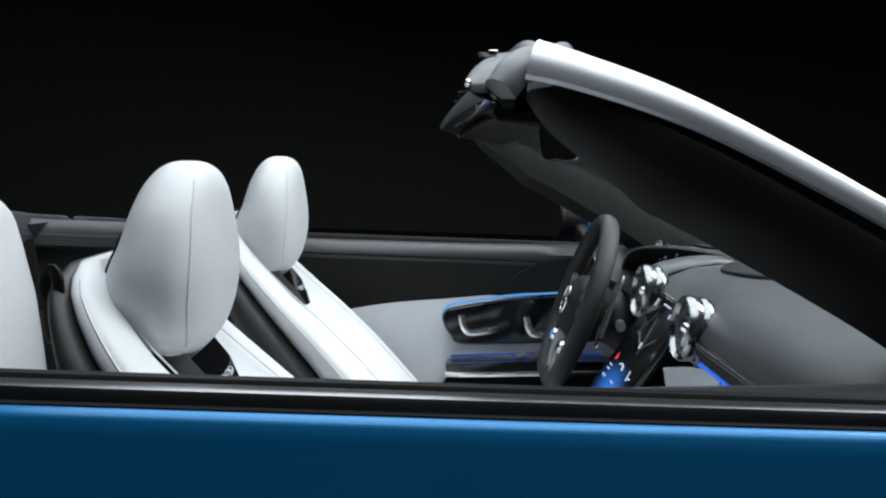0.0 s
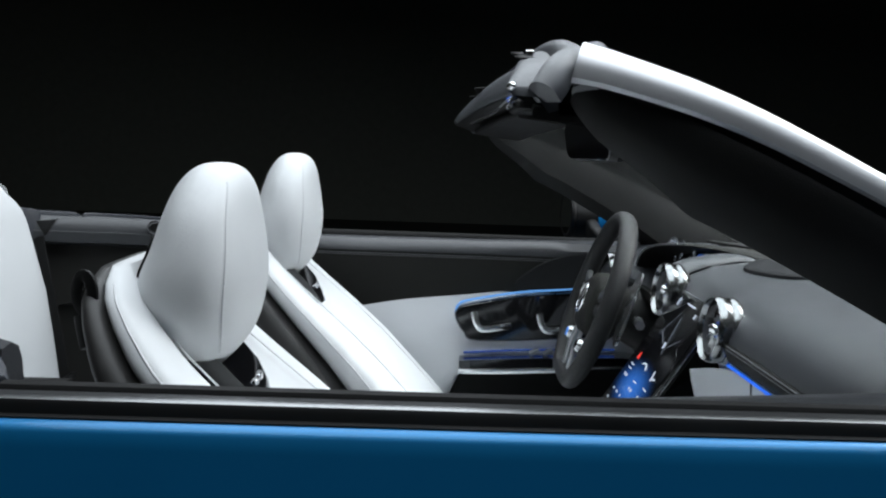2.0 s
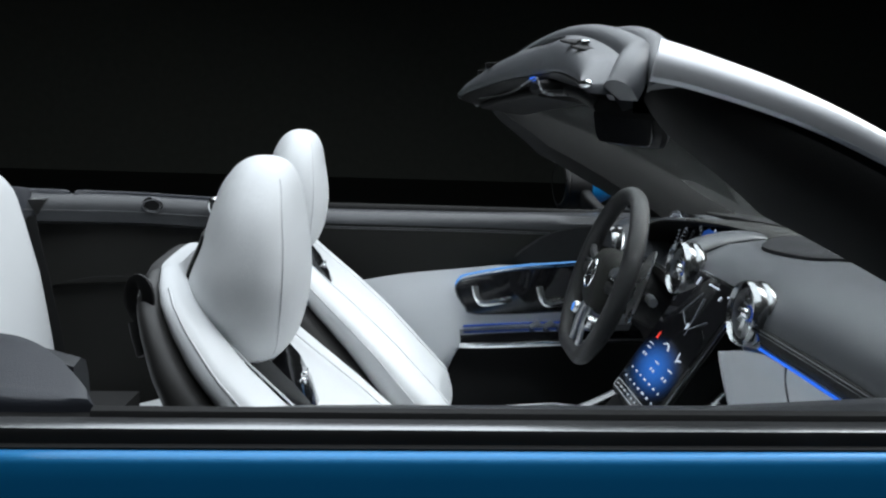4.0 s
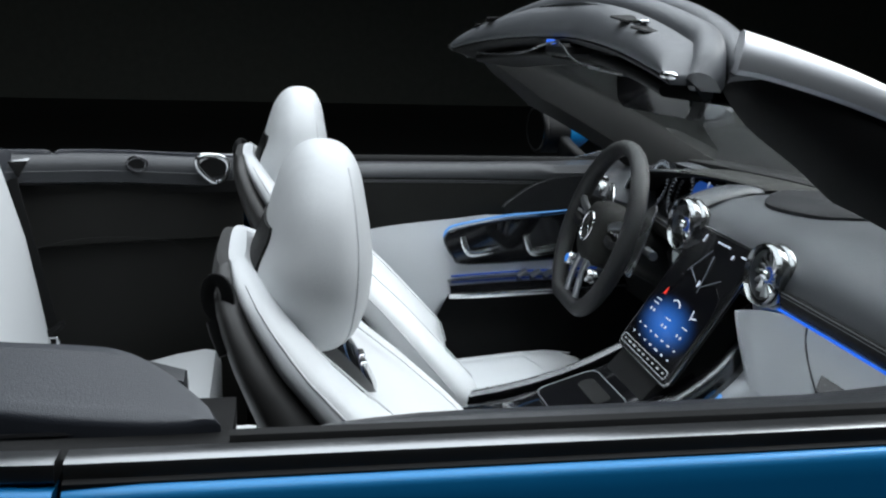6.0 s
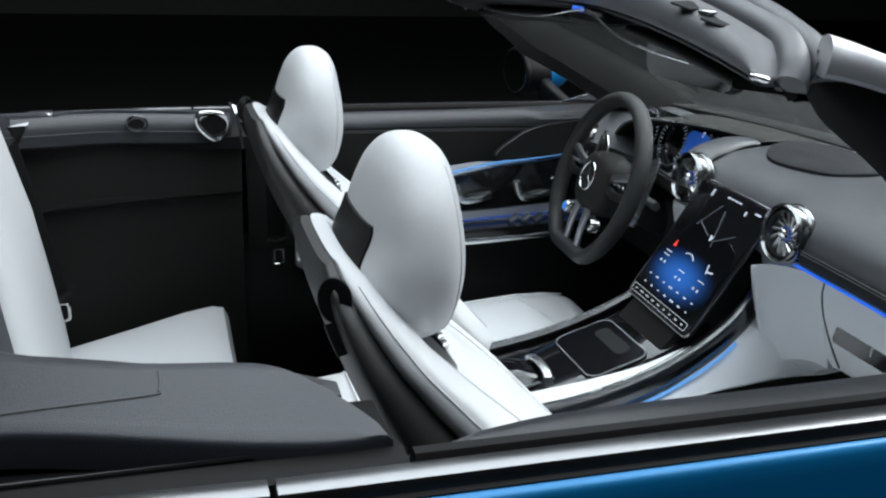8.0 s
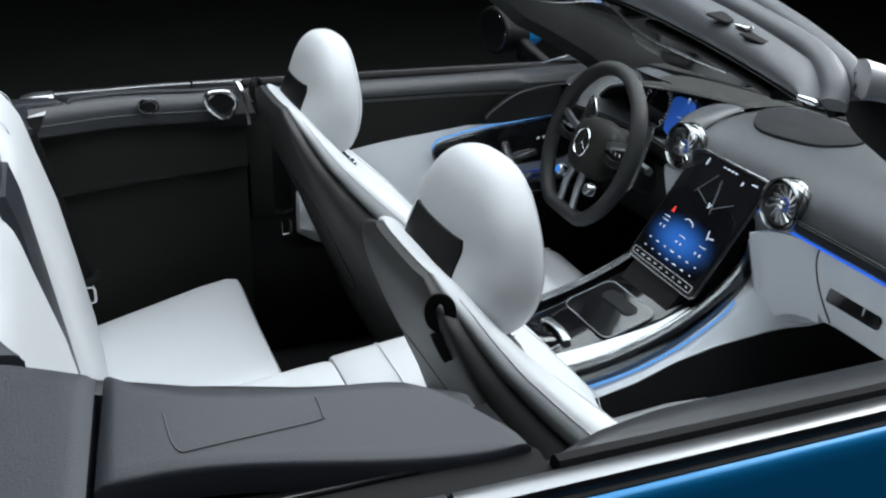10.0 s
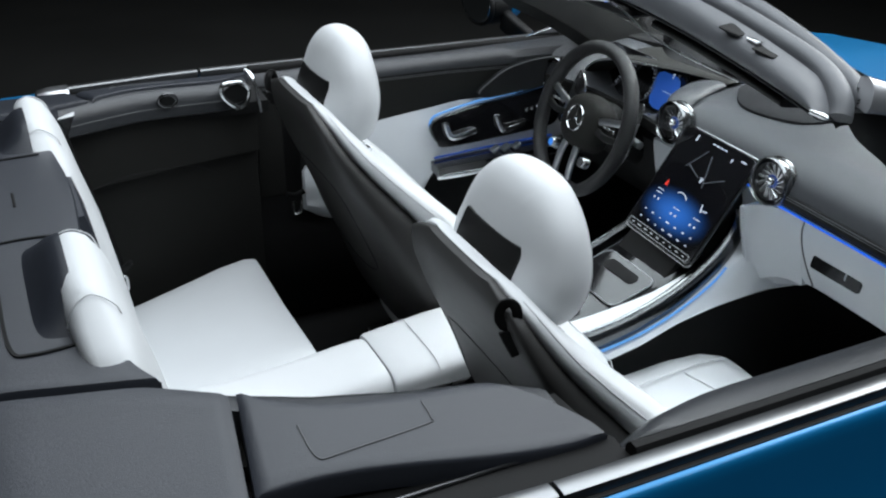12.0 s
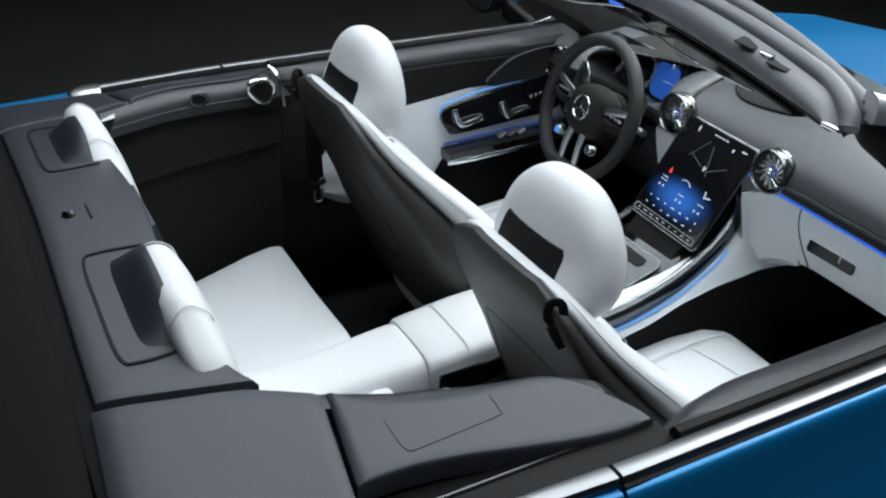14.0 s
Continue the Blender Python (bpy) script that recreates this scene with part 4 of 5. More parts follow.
# ---- touchscreen ----
tl, tr, bl, br = Vector((0.380, 0.104, 0.930)), Vector((0.368, -0.122, 0.933)), Vector((0.245, 0.096, 0.717)), Vector((0.237, -0.122, 0.722))
centre = (tl + tr + bl + br) / 4
ms = axes(centre, (-0.045, -1, 0), (0.135, 0, 0.213))
tablet = thing("touchscreen", (0.27, 0, 0.70), "large upright glossy touchscreen with lit blue map menu above console", "screen")
W, H = 0.226, 0.252
body = part("screen_body", plate(rrect(W, H, 0.012, 5), 0.012, ms @ Matrix.Translation((0, 0, -0.013)), 0.003), BLACK, tablet)
part("bezel", sweep([ms @ Vector((x, y, -0.0035)) for x, y in rrect(W, H, 0.012, 5)], circle(0.0032, 8), ms.to_3x3() @ Vector((0, 0, 1)), True), VENTMETAL, tablet, "slim metal bezel")
face = part("glass_face", plate(rrect(W - 0.006, H - 0.006, 0.010, 5), 0.003, ms @ Matrix.Translation((0, 0, -0.002)), 0.0008), GLOSS, tablet, "glossy black glass")
mu = ms @ Matrix.Translation((0, 0, 0.0014))


def glow_fade(name, color, strength, at, radius):
    """Screen light that fades outwards round a place on the screen."""
    m = bpy.data.materials.new(name)
    m.use_nodes = True
    nt = m.node_tree
    b = nt.nodes["Principled BSDF"]
    b.inputs["Base Color"].default_value = (0.004, 0.004, 0.005, 1)
    b.inputs["Roughness"].default_value = 0.1
    tc = nt.nodes.new("ShaderNodeTexCoord")
    mp = nt.nodes.new("ShaderNodeMapping")
    mp.vector_type = "TEXTURE"
    mp.inputs["Location"].default_value = at
    mp.inputs["Rotation"].default_value = ms.to_euler()
    mp.inputs["Scale"].default_value = (0.125, radius, 0.1)
    nt.links.new(tc.outputs["Object"], mp.inputs["Vector"])
    dist = nt.nodes.new("ShaderNodeVectorMath")
    dist.operation = "LENGTH"
    nt.links.new(mp.outputs["Vector"], dist.inputs[0])
    mr = nt.nodes.new("ShaderNodeMapRange")
    mr.interpolation_type = "SMOOTHERSTEP"
    mr.inputs["From Min"].default_value, mr.inputs["From Max"].default_value = 0.0, 1.0
    mr.inputs["To Min"].default_value, mr.inputs["To Max"].default_value = strength, 0.0
    nt.links.new(dist.outputs["Value"], mr.inputs["Value"])
    b.inputs["Emission Color"].default_value = (*color, 1)
    nt.links.new(mr.outputs["Result"], b.inputs["Emission Strength"])
    return m


spot_at = mu @ Vector((0.0, -0.050, 0))
part("menu_glow", on_plate(mu, 0, -0.030, 0.214, 0.15, 0, 0.0005), glow_fade("screen_blue_glow", (0.04, 0.22, 0.85), 0.62, tuple(spot_at), 0.058), face, "blue lit menu field")
mu = mu @ Matrix.Translation((0, 0, 0.0006))
tagged(part("map_roads", join(on_plate(mu, 0.015, 0.055, 0.0025, 0.07, 20), on_plate(mu, -0.03, 0.07, 0.002, 0.06, -35), on_plate(mu, 0.045, 0.045, 0.002, 0.055, -60), on_plate(mu, -0.02, 0.045, 0.002, 0.05, 70)), UIGREY, face), kind="stuff")
part("map_arrow", join(on_plate(mu, 0.012, 0.036, 0.003, 0.012, 15), on_plate(mu, 0.016, 0.036, 0.003, 0.010, -20)), UIWHITE, face)
part("warning_sign", plate([(-0.005, -0.006), (0.005, -0.006), (0.001, 0.007), (-0.001, 0.007)], 0.001, mu @ Matrix.Translation((-0.066, -0.004, 0)), 0.0002), UIRED, face, "red lit triangle")
rnd = random.Random(4)
bars = [on_plate(mu, -0.01 + 0.012 * k, 0.112, 0.008, 0.003) for k in range(4)] + [on_plate(mu, 0.085, 0.108, 0.016, 0.003), on_plate(mu, -0.062, 0.108, 0.004, 0.014), on_plate(mu, 0.055, 0.100, 0.004, 0.008)]
arcpts = [mu @ Vector((-0.008 + 0.020 * math.cos(a), -0.022 + 0.016 * math.sin(a), 0.001)) for a in np.linspace(0.5, 2.3, 10)]
bars.append(tube(arcpts, 0.0012, 5))
bars += [on_plate(mu, 0.058, -0.012, 0.003, 0.018, 20), on_plate(mu, 0.068, -0.015, 0.018, 0.003, 10)]
for cx, cy, n in ((-0.07, -0.022, 1), (-0.07, -0.030, 1), (0.0, -0.040, 1), (0.064, -0.036, 1)):
    bars.append(on_plate(mu, cx, cy, 0.020, 0.002))
for cx, cy in ((-0.075, -0.043), (-0.062, -0.043), (-0.006, -0.054), (0.008, -0.054), (0.056, -0.052), (0.070, -0.052)):
    bars.append(on_plate(mu, cx, cy, 0.005, 0.005))
for cy in (-0.074, -0.092):
    for k in range(7):
        bars.append(on_plate(mu, -0.078 + k * 0.026, cy, rnd.choice((0.005, 0.008, 0.012)), 0.003))
tagged(part("menu_symbols", join(*bars), UIWHITE, face, "small white lit symbols and bars"), kind="stuff")
tagged(part("climate_bar", join(sweep([mu @ Vector((x, -0.112 + y, 0.0004)) for x, y in rrect(0.206, 0.014, 0.004, 3)], circle(0.0007, 5), ms.to_3x3() @ Vector((0, 0, 1)), True), *[on_plate(mu, -0.088 + k * 0.022, -0.112, rnd.choice((0.006, 0.009, 0.012)), 0.003) for k in range(9)]), glowing("screen_soft_white", (0.6, 0.65, 0.7), 0.35), face), kind="stuff")

# ---- centre console ----
console = thing("centre_console", (0.05, 0, 0.3), "centre console with gloss black tray, metal rails and white leather", "car console")
rail_pts = [(-0.09, -0.118, 0.598), (0.03, -0.124, 0.612), (0.12, -0.125, 0.632), (0.21, -0.124, 0.664), (0.30, -0.117, 0.712), (0.365, -0.100, 0.760), (0.395, -0.060, 0.785), (0.402, 0.0, 0.790)]
both = rail_pts + [(x, -y, z) for x, y, z in reversed(rail_pts[:-1])]
rail_path = smooth_path(both, 90)


def rail_z(x):
    return float(np.interp(x, [p[0] for p in rail_pts], [p[2] for p in rail_pts]))


part("console_rail", sweep(rail_path, [(0.006, -0.036), (0.015, -0.016), (0.0165, 0.0), (0.013, 0.012), (0.006, 0.018), (-0.004, 0.019), (-0.011, 0.014), (-0.013, 0.002), (-0.010, -0.022)]), RAILMETAL, console, "dark satin metal rail")
part("rail_edge", tube([p + Vector((0, 0, 0.0185)) for p in rail_path], 0.0026, 6), CHROME, console, "bright metal edge")
for s in (1, -1):
    part("ambient_line", tube(smooth_path([(-0.02, s * 0.139, 0.580), (0.04, s * 0.142, 0.590), (0.12, s * 0.1445, 0.607), (0.21, s * 0.145, 0.640), (0.29, s * 0.142, 0.683), (0.325, s * 0.136, 0.708)], 28), 0.0030, 6), AMBIENTPALE, console, "pale blue ambient light line")
    rings = []
    for x in np.linspace(-0.16, 0.50, 30):
        zt = min(rail_z(x), 0.775) - 0.026
        zb = float(np.interp(x, [-0.16, -0.01, 0.14, 0.28, 0.39, 0.47, 0.50], [0.572, 0.586, 0.602, 0.630, 0.645, 0.650, 0.660]))
        zb = min(zb, zt - 0.02)
        yb = float(np.interp(x, [-0.16, 0.1, 0.3, 0.44, 0.50], [0.150, 0.158, 0.160, 0.168, 0.190]))
        rings.append([(x, 0.10, zt), (x, 0.132, zt - 0.002), (x, 0.139, zt - 0.008), (x, lerp(0.141, yb, 0.4), lerp(zt, zb, 0.4)), (x, lerp(0.141, yb, 0.85), lerp(zt, zb, 0.82)), (x, yb, zb + 0.006), (x, yb - 0.004, zb), (x, 0.10, zb)])
    part("side_panel", sided(loft(rings), s), SILVERLEATHER, console, "silver-grey leather side panel")
pad = smooth_path([(-0.17, -0.085, 0.598), (-0.08, -0.088, 0.606), (0.02, -0.096, 0.622), (0.10, -0.103, 0.640), (0.18, -0.109, 0.662), (0.25, -0.110, 0.690)], 28)
part("side_pad", sweep(pad, [(0.042 * math.cos(a), 0.022 * math.sin(a) - 0.008) for a in np.linspace(0, 2 * math.pi, 19)[:-1]], scale=lambda u: 1.0 - 0.72 * u), WHITE, console, "white leather pad")
part("console_core", loft([[(x, -0.115, 0.28), (x, 0.115, 0.28), (x, 0.115, z), (x, -0.115, z)] for x, z in ((-0.42, 0.50), (-0.1, 0.555), (0.1, 0.58), (0.30, 0.62), (0.5, 0.66), (0.9, 0.66))]), CARPET, console)
tray = []
for x in np.linspace(-0.075, 0.30, 16):
    z = float(np.interp(x, [-0.075, 0.05, 0.15, 0.235, 0.30], [0.604, 0.622, 0.648, 0.684, 0.722]))
    tray.append([(x, -0.092, z - 0.06), (x, -0.095, z), (x, -0.085, z + 0.003), (x, 0.085, z + 0.003), (x, 0.095, z), (x, 0.092, z - 0.06)])
part("console_tray", loft(tray), GLOSS, console, "gloss black console tray")
slope = axes((0.145, 0, 0.652), (0, -1, 0), (1, 0, 0.32))
lid = part("tray_lid", plate(rrect(0.165, 0.115, 0.02, 5), 0.005, slope @ Matrix.Translation((0, 0, 0.001)), 0.0015), GLOSS, console, "gloss black cup holder lid")
part("lid_rim", sweep([slope @ Vector((x, y, 0.006)) for x, y in rrect(0.163, 0.113, 0.02, 5)], circle(0.0011, 6), slope.to_3x3() @ Vector((0, 0, 1)), True), SATIN, lid)
part("lid_slot", plate(rrect(0.10, 0.030, 0.013, 5), 0.003, slope @ Matrix.Translation((0.0, 0.025, 0.0055)), 0.0008), BLACK, lid, "black finger slot")
rest = [[(x, w * y, z0 + h * (1 - abs(y) ** 4)) for y in np.linspace(-1, 1, 13)] + [(x, w, z0 - 0.03), (x, -w, z0 - 0.03)] for x, w, z0, h in ((-0.105, 0.028, 0.612, 0.002), (-0.098, 0.045, 0.614, 0.012), (-0.06, 0.052, 0.618, 0.020), (-0.02, 0.052, 0.622, 0.020), (0.012, 0.046, 0.624, 0.012), (0.020, 0.03, 0.622, 0.003))]
part("palm_rest", loft(rest), GLOSS, console, "black palm rest")
part("palm_rest_rim", tube(smooth_path([(-0.105, -0.035, 0.615), (-0.09, -0.052, 0.617), (-0.03, -0.057, 0.622), (0.012, -0.05, 0.627)], 14), 0.002, 6), CHROME, console)
part("toggle", sweep(smooth_path([(0.030, -0.045, 0.628), (0.033, -0.02, 0.634), (0.033, 0.02, 0.634), (0.030, 0.045, 0.628)], 10), rrect(0.018, 0.010, 0.004, 3)), CHROME, console, "satin metal toggle")
part("screen_plinth", loft([[(0.20, -0.08, 0.66), (0.20, 0.08, 0.66), (0.235, 0.08, 0.70), (0.235, -0.08, 0.70)], [(0.30, -0.085, 0.66), (0.30, 0.085, 0.66), (0.325, 0.08, 0.80), (0.325, -0.08, 0.80)], [(0.42, -0.08, 0.66), (0.42, 0.08, 0.66), (0.40, 0.07, 0.84), (0.40, -0.07, 0.84)]]), BLACK, console)

armrest = thing("armrest_box", (-0.3, 0, 0.3), "white leather armrest box running back between the seats", "armrest")
arm = []
for x, w, z in ((-0.115, 0.088, 0.600), (-0.125, 0.098, 0.622), (-0.16, 0.102, 0.630), (-0.25, 0.102, 0.626), (-0.345, 0.099, 0.616), (-0.383, 0.097, 0.612), (-0.388, 0.095, 0.609)):
    arm.append([(x, w * math.copysign(abs(math.cos(a)) ** 0.45, math.cos(a)), z - 0.05 + 0.05 * math.copysign(abs(math.sin(a)) ** 0.45, math.sin(a))) for a in np.linspace(0, 2 * math.pi, 33)[:-1]])
part("lid", loft(arm), WHITE, armrest, "white leather lid")
part("seam", tube(smooth_path([(-0.30, 0.095, 0.608), (-0.30, 0.07, 0.6205), (-0.30, 0, 0.6222), (-0.30, -0.07, 0.6205), (-0.30, -0.095, 0.608)], 14), 0.0013, 5), SEAM, armrest)
part("box_body", loft([[(x, -0.10, 0.27), (x, 0.10, 0.27), (x, 0.102, 0.575), (x, -0.102, 0.575)] for x in (-0.37, -0.13)]), BLACK, armrest, "black box body")
part("box_strip", box(-0.25, -0.104, 0.578, 0.24, 0.004, 0.008, 0.001), CHROME, armrest)

# ---- steering wheel ----
wheel = thing("steering_wheel", (0.255, 0.362, 0.877), "black flat-bottomed steering wheel with silver twin spokes", "steering wheel")
mw = axes((0.284, 0.353, 0.869), (-0.054, -0.9985, 0), (0.3155, 0, 0.949))  # its own z faces the driver
rim = []
for i in range(64):
    a = 2 * math.pi * i / 64
    x, y = 0.171 * math.cos(a), 0.171 * math.sin(a)
    y = max(y, -0.156 - 0.05 * max(0, -y - 0.156))
    rim.append(mw @ Vector((x, y, 0)))
wz = mw.to_3x3() @ Vector((0, 0, 1))
part("rim", sweep(rim, [(0.0155 * math.cos(a), 0.0185 * math.sin(a)) for a in np.linspace(0, 2 * math.pi, 15)[:-1]], wz, True), ALCANTARA, wheel, "black leather rim")
hub = [[mw @ Vector((k * 0.078 * math.copysign(abs(math.cos(a)) ** 0.75, math.cos(a)), k * 0.066 * math.copysign(abs(math.sin(a)) ** 0.75, math.sin(a)) - 0.006, z)) for a in np.linspace(0, 2 * math.pi, 29)[:-1]] for k, z in ((0.85, -0.05), (1.0, -0.035), (1.0, -0.01), (0.9, 0.008), (0.7, 0.017), (0.35, 0.021), (0.05, 0.022))]
part("hub", loft(hub), BLACKLEATHER, wheel, "black leather hub")
part("emblem_ring", tube([mw @ Vector((0.030 * math.cos(a), 0.030 * math.sin(a), 0.023)) for a in np.linspace(0, 2 * math.pi, 33)[:-1]], 0.0022, 6, True, up=wz), BRIGHT, wheel, "plain chrome ring emblem")
part("emblem_spokes", join(*[plate([(-0.0035, 0), (0.0035, 0), (0.0006, 0.028), (-0.0006, 0.028)], 0.003, mw @ Matrix.Translation((0, 0, 0.021)) @ Matrix.Rotation(2 * math.pi * k / 3, 4, "Z"), 0.0006) for k in range(3)]), BRIGHT, wheel)
for s in (1, -1):
    for y0, y1 in ((0.028, 0.040), (-0.010, -0.002)):
        p = smooth_path([(s * 0.070, y0 * 0.6, 0.0), (s * 0.11, y0, 0.004), (s * 0.165, y1, -0.002)], 10)
        part("spoke", sweep([mw @ q for q in p], rrect(0.016, 0.012, 0.004, 2), wz), SATIN if y0 > 0 else BLACK, wheel, "satin silver twin spoke" if y0 > 0 else "")
    part("spoke_buttons", join(*[plate(rrect(0.014, 0.006, 0.002, 2), 0.004, mw @ Matrix.Translation((s * (0.095 + 0.018 * k), 0.013, 0.004)), 0.001) for k in range(3)]), CHROME, wheel)
    part("shift_paddle", plate([(p.x, p.y) for p in smooth_path([(s * 0.09, 0.05, 0), (s * 0.135, 0.09, 0), (s * 0.145, 0.03, 0), (s * 0.14, -0.05, 0), (s * 0.10, -0.03, 0)][::s], 24, True)], 0.004, mw @ Matrix.Translation((0, 0, -0.045)), 0.001), CHROME, wheel, "satin metal shift paddle")
for s in (1, -1):
    p = smooth_path([(s * 0.024, -0.06, 0.004), (s * 0.028, -0.10, 0.006), (s * 0.030, -0.155, 0.0)], 8)
    part("lower_spoke", sweep([mw @ q for q in p], rrect(0.020, 0.010, 0.004, 2), wz), SATIN, wheel, "satin silver lower spoke")
for s in (1, -1):
    mb = mw @ Matrix.Translation((s * 0.070, -0.085, 0.006))
    kn = part("drive_knob", lathe([(0.0005, 0.008), (0.011, 0.008), (0.014, 0.004), (0.0145, -0.01)], 20, mb), CHROME, wheel, "metal mode knob")
    part("knob_face", lathe([(0.0005, 0.0092), (0.009, 0.0092), (0.0095, 0.0082)], 18, mb), glowing("knob_blue", (0.05, 0.3, 1.0), 0.5) if s < 0 else GLOSS, kn)
column = part("column_shroud", loft([[mw @ Vector((k * 0.075 * math.cos(a), k * 0.06 * math.sin(a) - 0.01 * u, -0.05 - 0.13 * u)) for a in np.linspace(0, 2 * math.pi, 25)[:-1]] for u, k in ((0, 0.7), (0.1, 0.9), (0.5, 1.0), (1, 1.1))]), BLACK, wheel, "black column shroud")
part("stalk", tube([mw @ Vector(q) for q in ((-0.06, 0.0, -0.08), (-0.12, 0.01, -0.075), (-0.165, 0.012, -0.07))], 0.008, 8), CHROME, wheel, "metal stalk")
part("gear_stalk", tube([mw @ Vector(q) for q in ((0.06, 0.0, -0.08), (0.11, 0.0, -0.075), (0.145, 0.0, -0.07))], 0.009, 8), CHROME, wheel, "satin metal gear stalk")
for k in range(2):
    part("light_knob", lathe([(0.0005, 0.022), (0.010, 0.022), (0.0125, 0.018), (0.013, 0.0)], 18, axes((0.40, 0.215 + 0.04 * k, 0.885), (0, -1, 0), (0.2, 0, 1))), CHROME, dash, "metal dash knob")

# ---- front seats ----
BACK = [  # height, shell rear, shell/leather joint, bolster front, half width
    (0.50, -0.235, -0.12, 0.02, 0.235), (0.56, -0.262, -0.11, 0.03, 0.248), (0.62, -0.285, -0.125, 0.012, 0.254), (0.70, -0.318, -0.185, -0.062, 0.250), (0.76, -0.340, -0.232, -0.118, 0.240),
    (0.82, -0.366, -0.286, -0.182, 0.228), (0.88, -0.394, -0.338, -0.252, 0.212), (0.93, -0.413, -0.376, -0.308, 0.196), (0.97, -0.425, -0.398, -0.346, 0.174), (0.995, -0.429, -0.408, -0.368, 0.154), (1.010, -0.428, -0.412, -0.382, 0.122), (1.018, -0.424, -0.412, -0.394, 0.092)]


def oval(n, p=2.6):
    for i in range(n):
        a = 2 * math.pi * i / n
        c, s = math.cos(a), math.sin(a)
        yield math.copysign(abs(c) ** (2 / p), c), math.copysign(abs(s) ** (2 / p), s)


def front_seat(s, dz, label, group):
    y0 = s * 0.362 - 0.006
    seat = thing("bucket_seat", (0.0, y0, 0.29), label, "car seat", group)
    zs = np.linspace(0.50, 1.018, 40)
    white, shell = [], []
    for z in zs:
        xs, xa, xb, w = table(z, BACK)
        ring = []
        for cx, cy in oval(44, 3.0):
            # cx: fore and aft, cy: sideways
            u = abs(cy)
            x = (xa + xb) / 2 + cx * (xb - xa) / 2
            if cx > 0:
                x -= float(np.interp(z, [0.7, 0.86, 0.93, 1.0, 1.018], [0.042, 0.060, 0.060, 0.015, 0.0])) * (1 - min(1, u / 0.74) ** 2.5) * cx
            ring.append((x, y0 + cy * w, z + dz))
        white.append(ring)
        ring = []
        for cx, cy in oval(44, 3.0):
            xe = lerp(xa, xb, 0.36)
            mid, half = (xs + xe) / 2, (xe - xs) / 2
            ring.append((mid + cx * half, y0 + cy * w * 1.006, z + dz - 0.002))
        shell.append(ring)
    part("backrest", loft(white), WHITE, seat, "white leather backrest")
    back = part("back_shell", loft(shell), SHELL, seat, "charcoal back shell")
    for k in (1, -1):
        line = []
        for z in zs[4:-1]:
            xs, xa, xb, w = table(z, BACK)
            line.append(Vector((lerp(xa, xb, 0.56), y0 + k * w * 0.999, z + dz)))
        part("piping", tube(line, 0.0013, 6), SEAM, seat)
        line = []
        for z in zs[6:-5]:
            xs, xa, xb, w = table(z, BACK)
            line.append(Vector((xb - 0.012, y0 + k * w * 0.62, z + dz)))
        part("seam", tube(line, 0.0012, 6), SEAM, seat)
    # map pocket in the shell
    pocket = smooth_path([(-0.395, y0 - 0.11, 0.84 + dz), (-0.38, y0 - 0.135, 0.76 + dz), (-0.352, y0 - 0.14, 0.66 + dz), (-0.34, y0, 0.62 + dz), (-0.352, y0 + 0.14, 0.66 + dz), (-0.38, y0 + 0.135, 0.76 + dz), (-0.395, y0 + 0.11, 0.84 + dz), (-0.405, y0, 0.86 + dz)], 48, True)

    def shell_x(y, z):
        xs, xa, xb, w = table(z - dz, BACK)
        xe = lerp(xa, xb, 0.36)
        mid, half = (xs + xe) / 2, (xe - xs) / 2
        q = min(0.999, abs(y - y0) / (w * 1.006))
        return mid - half * (1 - q ** 3.0) ** (1 / 3.0)

    part("pocket_joint", tube([Vector((shell_x(p.y, p.z) - 0.0005, p.y, p.z)) for p in pocket], 0.0016, 6, True), BLACK, back)
    # headrest
    levels = []
    for q, cx, d, w in ((0, -0.309, 0.008, 0.020), (0.012, -0.3095, 0.019, 0.043), (0.05, -0.310, 0.031, 0.068), (0.13, -0.312, 0.042, 0.093), (0.25, -0.3145, 0.050, 0.117), (0.40, -0.317, 0.058, 0.132), (0.55, -0.3225, 0.066, 0.138), (0.70, -0.324, 0.064, 0.130), (0.83, -0.320, 0.051, 0.108), (0.92, -0.318, 0.035, 0.076), (0.975, -0.317, 0.020, 0.045), (1.0, -0.317, 0.008, 0.018)):
        levels.append((1.1325 - 0.2345 * q, cx, d, w))
    levels = [tuple(v) for v in reversed(smooth_path(levels, 60))]
    rings = [[(cx + a * d, y0 + s * 0.004 + b * w, z + dz) for a, b in oval(44, 2.5)] for z, cx, d, w in levels]
    head = part("headrest", loft(rings), WHITE, seat, "white leather headrest", 70)
    for k in (1, -1):
        line = []
        for z in np.linspace(0.925, 1.112, 30):
            cx, d, w = table(z, levels)
            q = 0.86
            line.append(Vector((cx + d * (1 - q ** 2.5) ** 0.4 * 1.0, y0 + s * 0.004 + k * w * q, z + dz)))
        part("seam", tube(line, 0.0014, 6), SEAM, head)
    # dark plate let into the headrest's back
    grid = []
    for z in np.linspace(0.985, 1.050, 10):
        row = []
        cx, d, w = table(z, levels)
        hw = 0.078 - 25 * max(0, z - 1.035) ** 2 - 25 * max(0, 1.0 - z) ** 2
        for y in np.linspace(-hw, hw, 13):
            q = min(0.98, abs(y) / w)
            row.append((cx - d * (1 - q ** 2.5) ** 0.4 - 0.003, y0 + s * 0.004 + y, z + dz))
        row += [(row[-1][0] + 0.02, row[-1][1], z + dz), (row[0][0] + 0.02, row[0][1], z + dz)]
        grid.append(row)
    part("headrest_plate", loft(grid), BLACK, head, "black plate in the back")
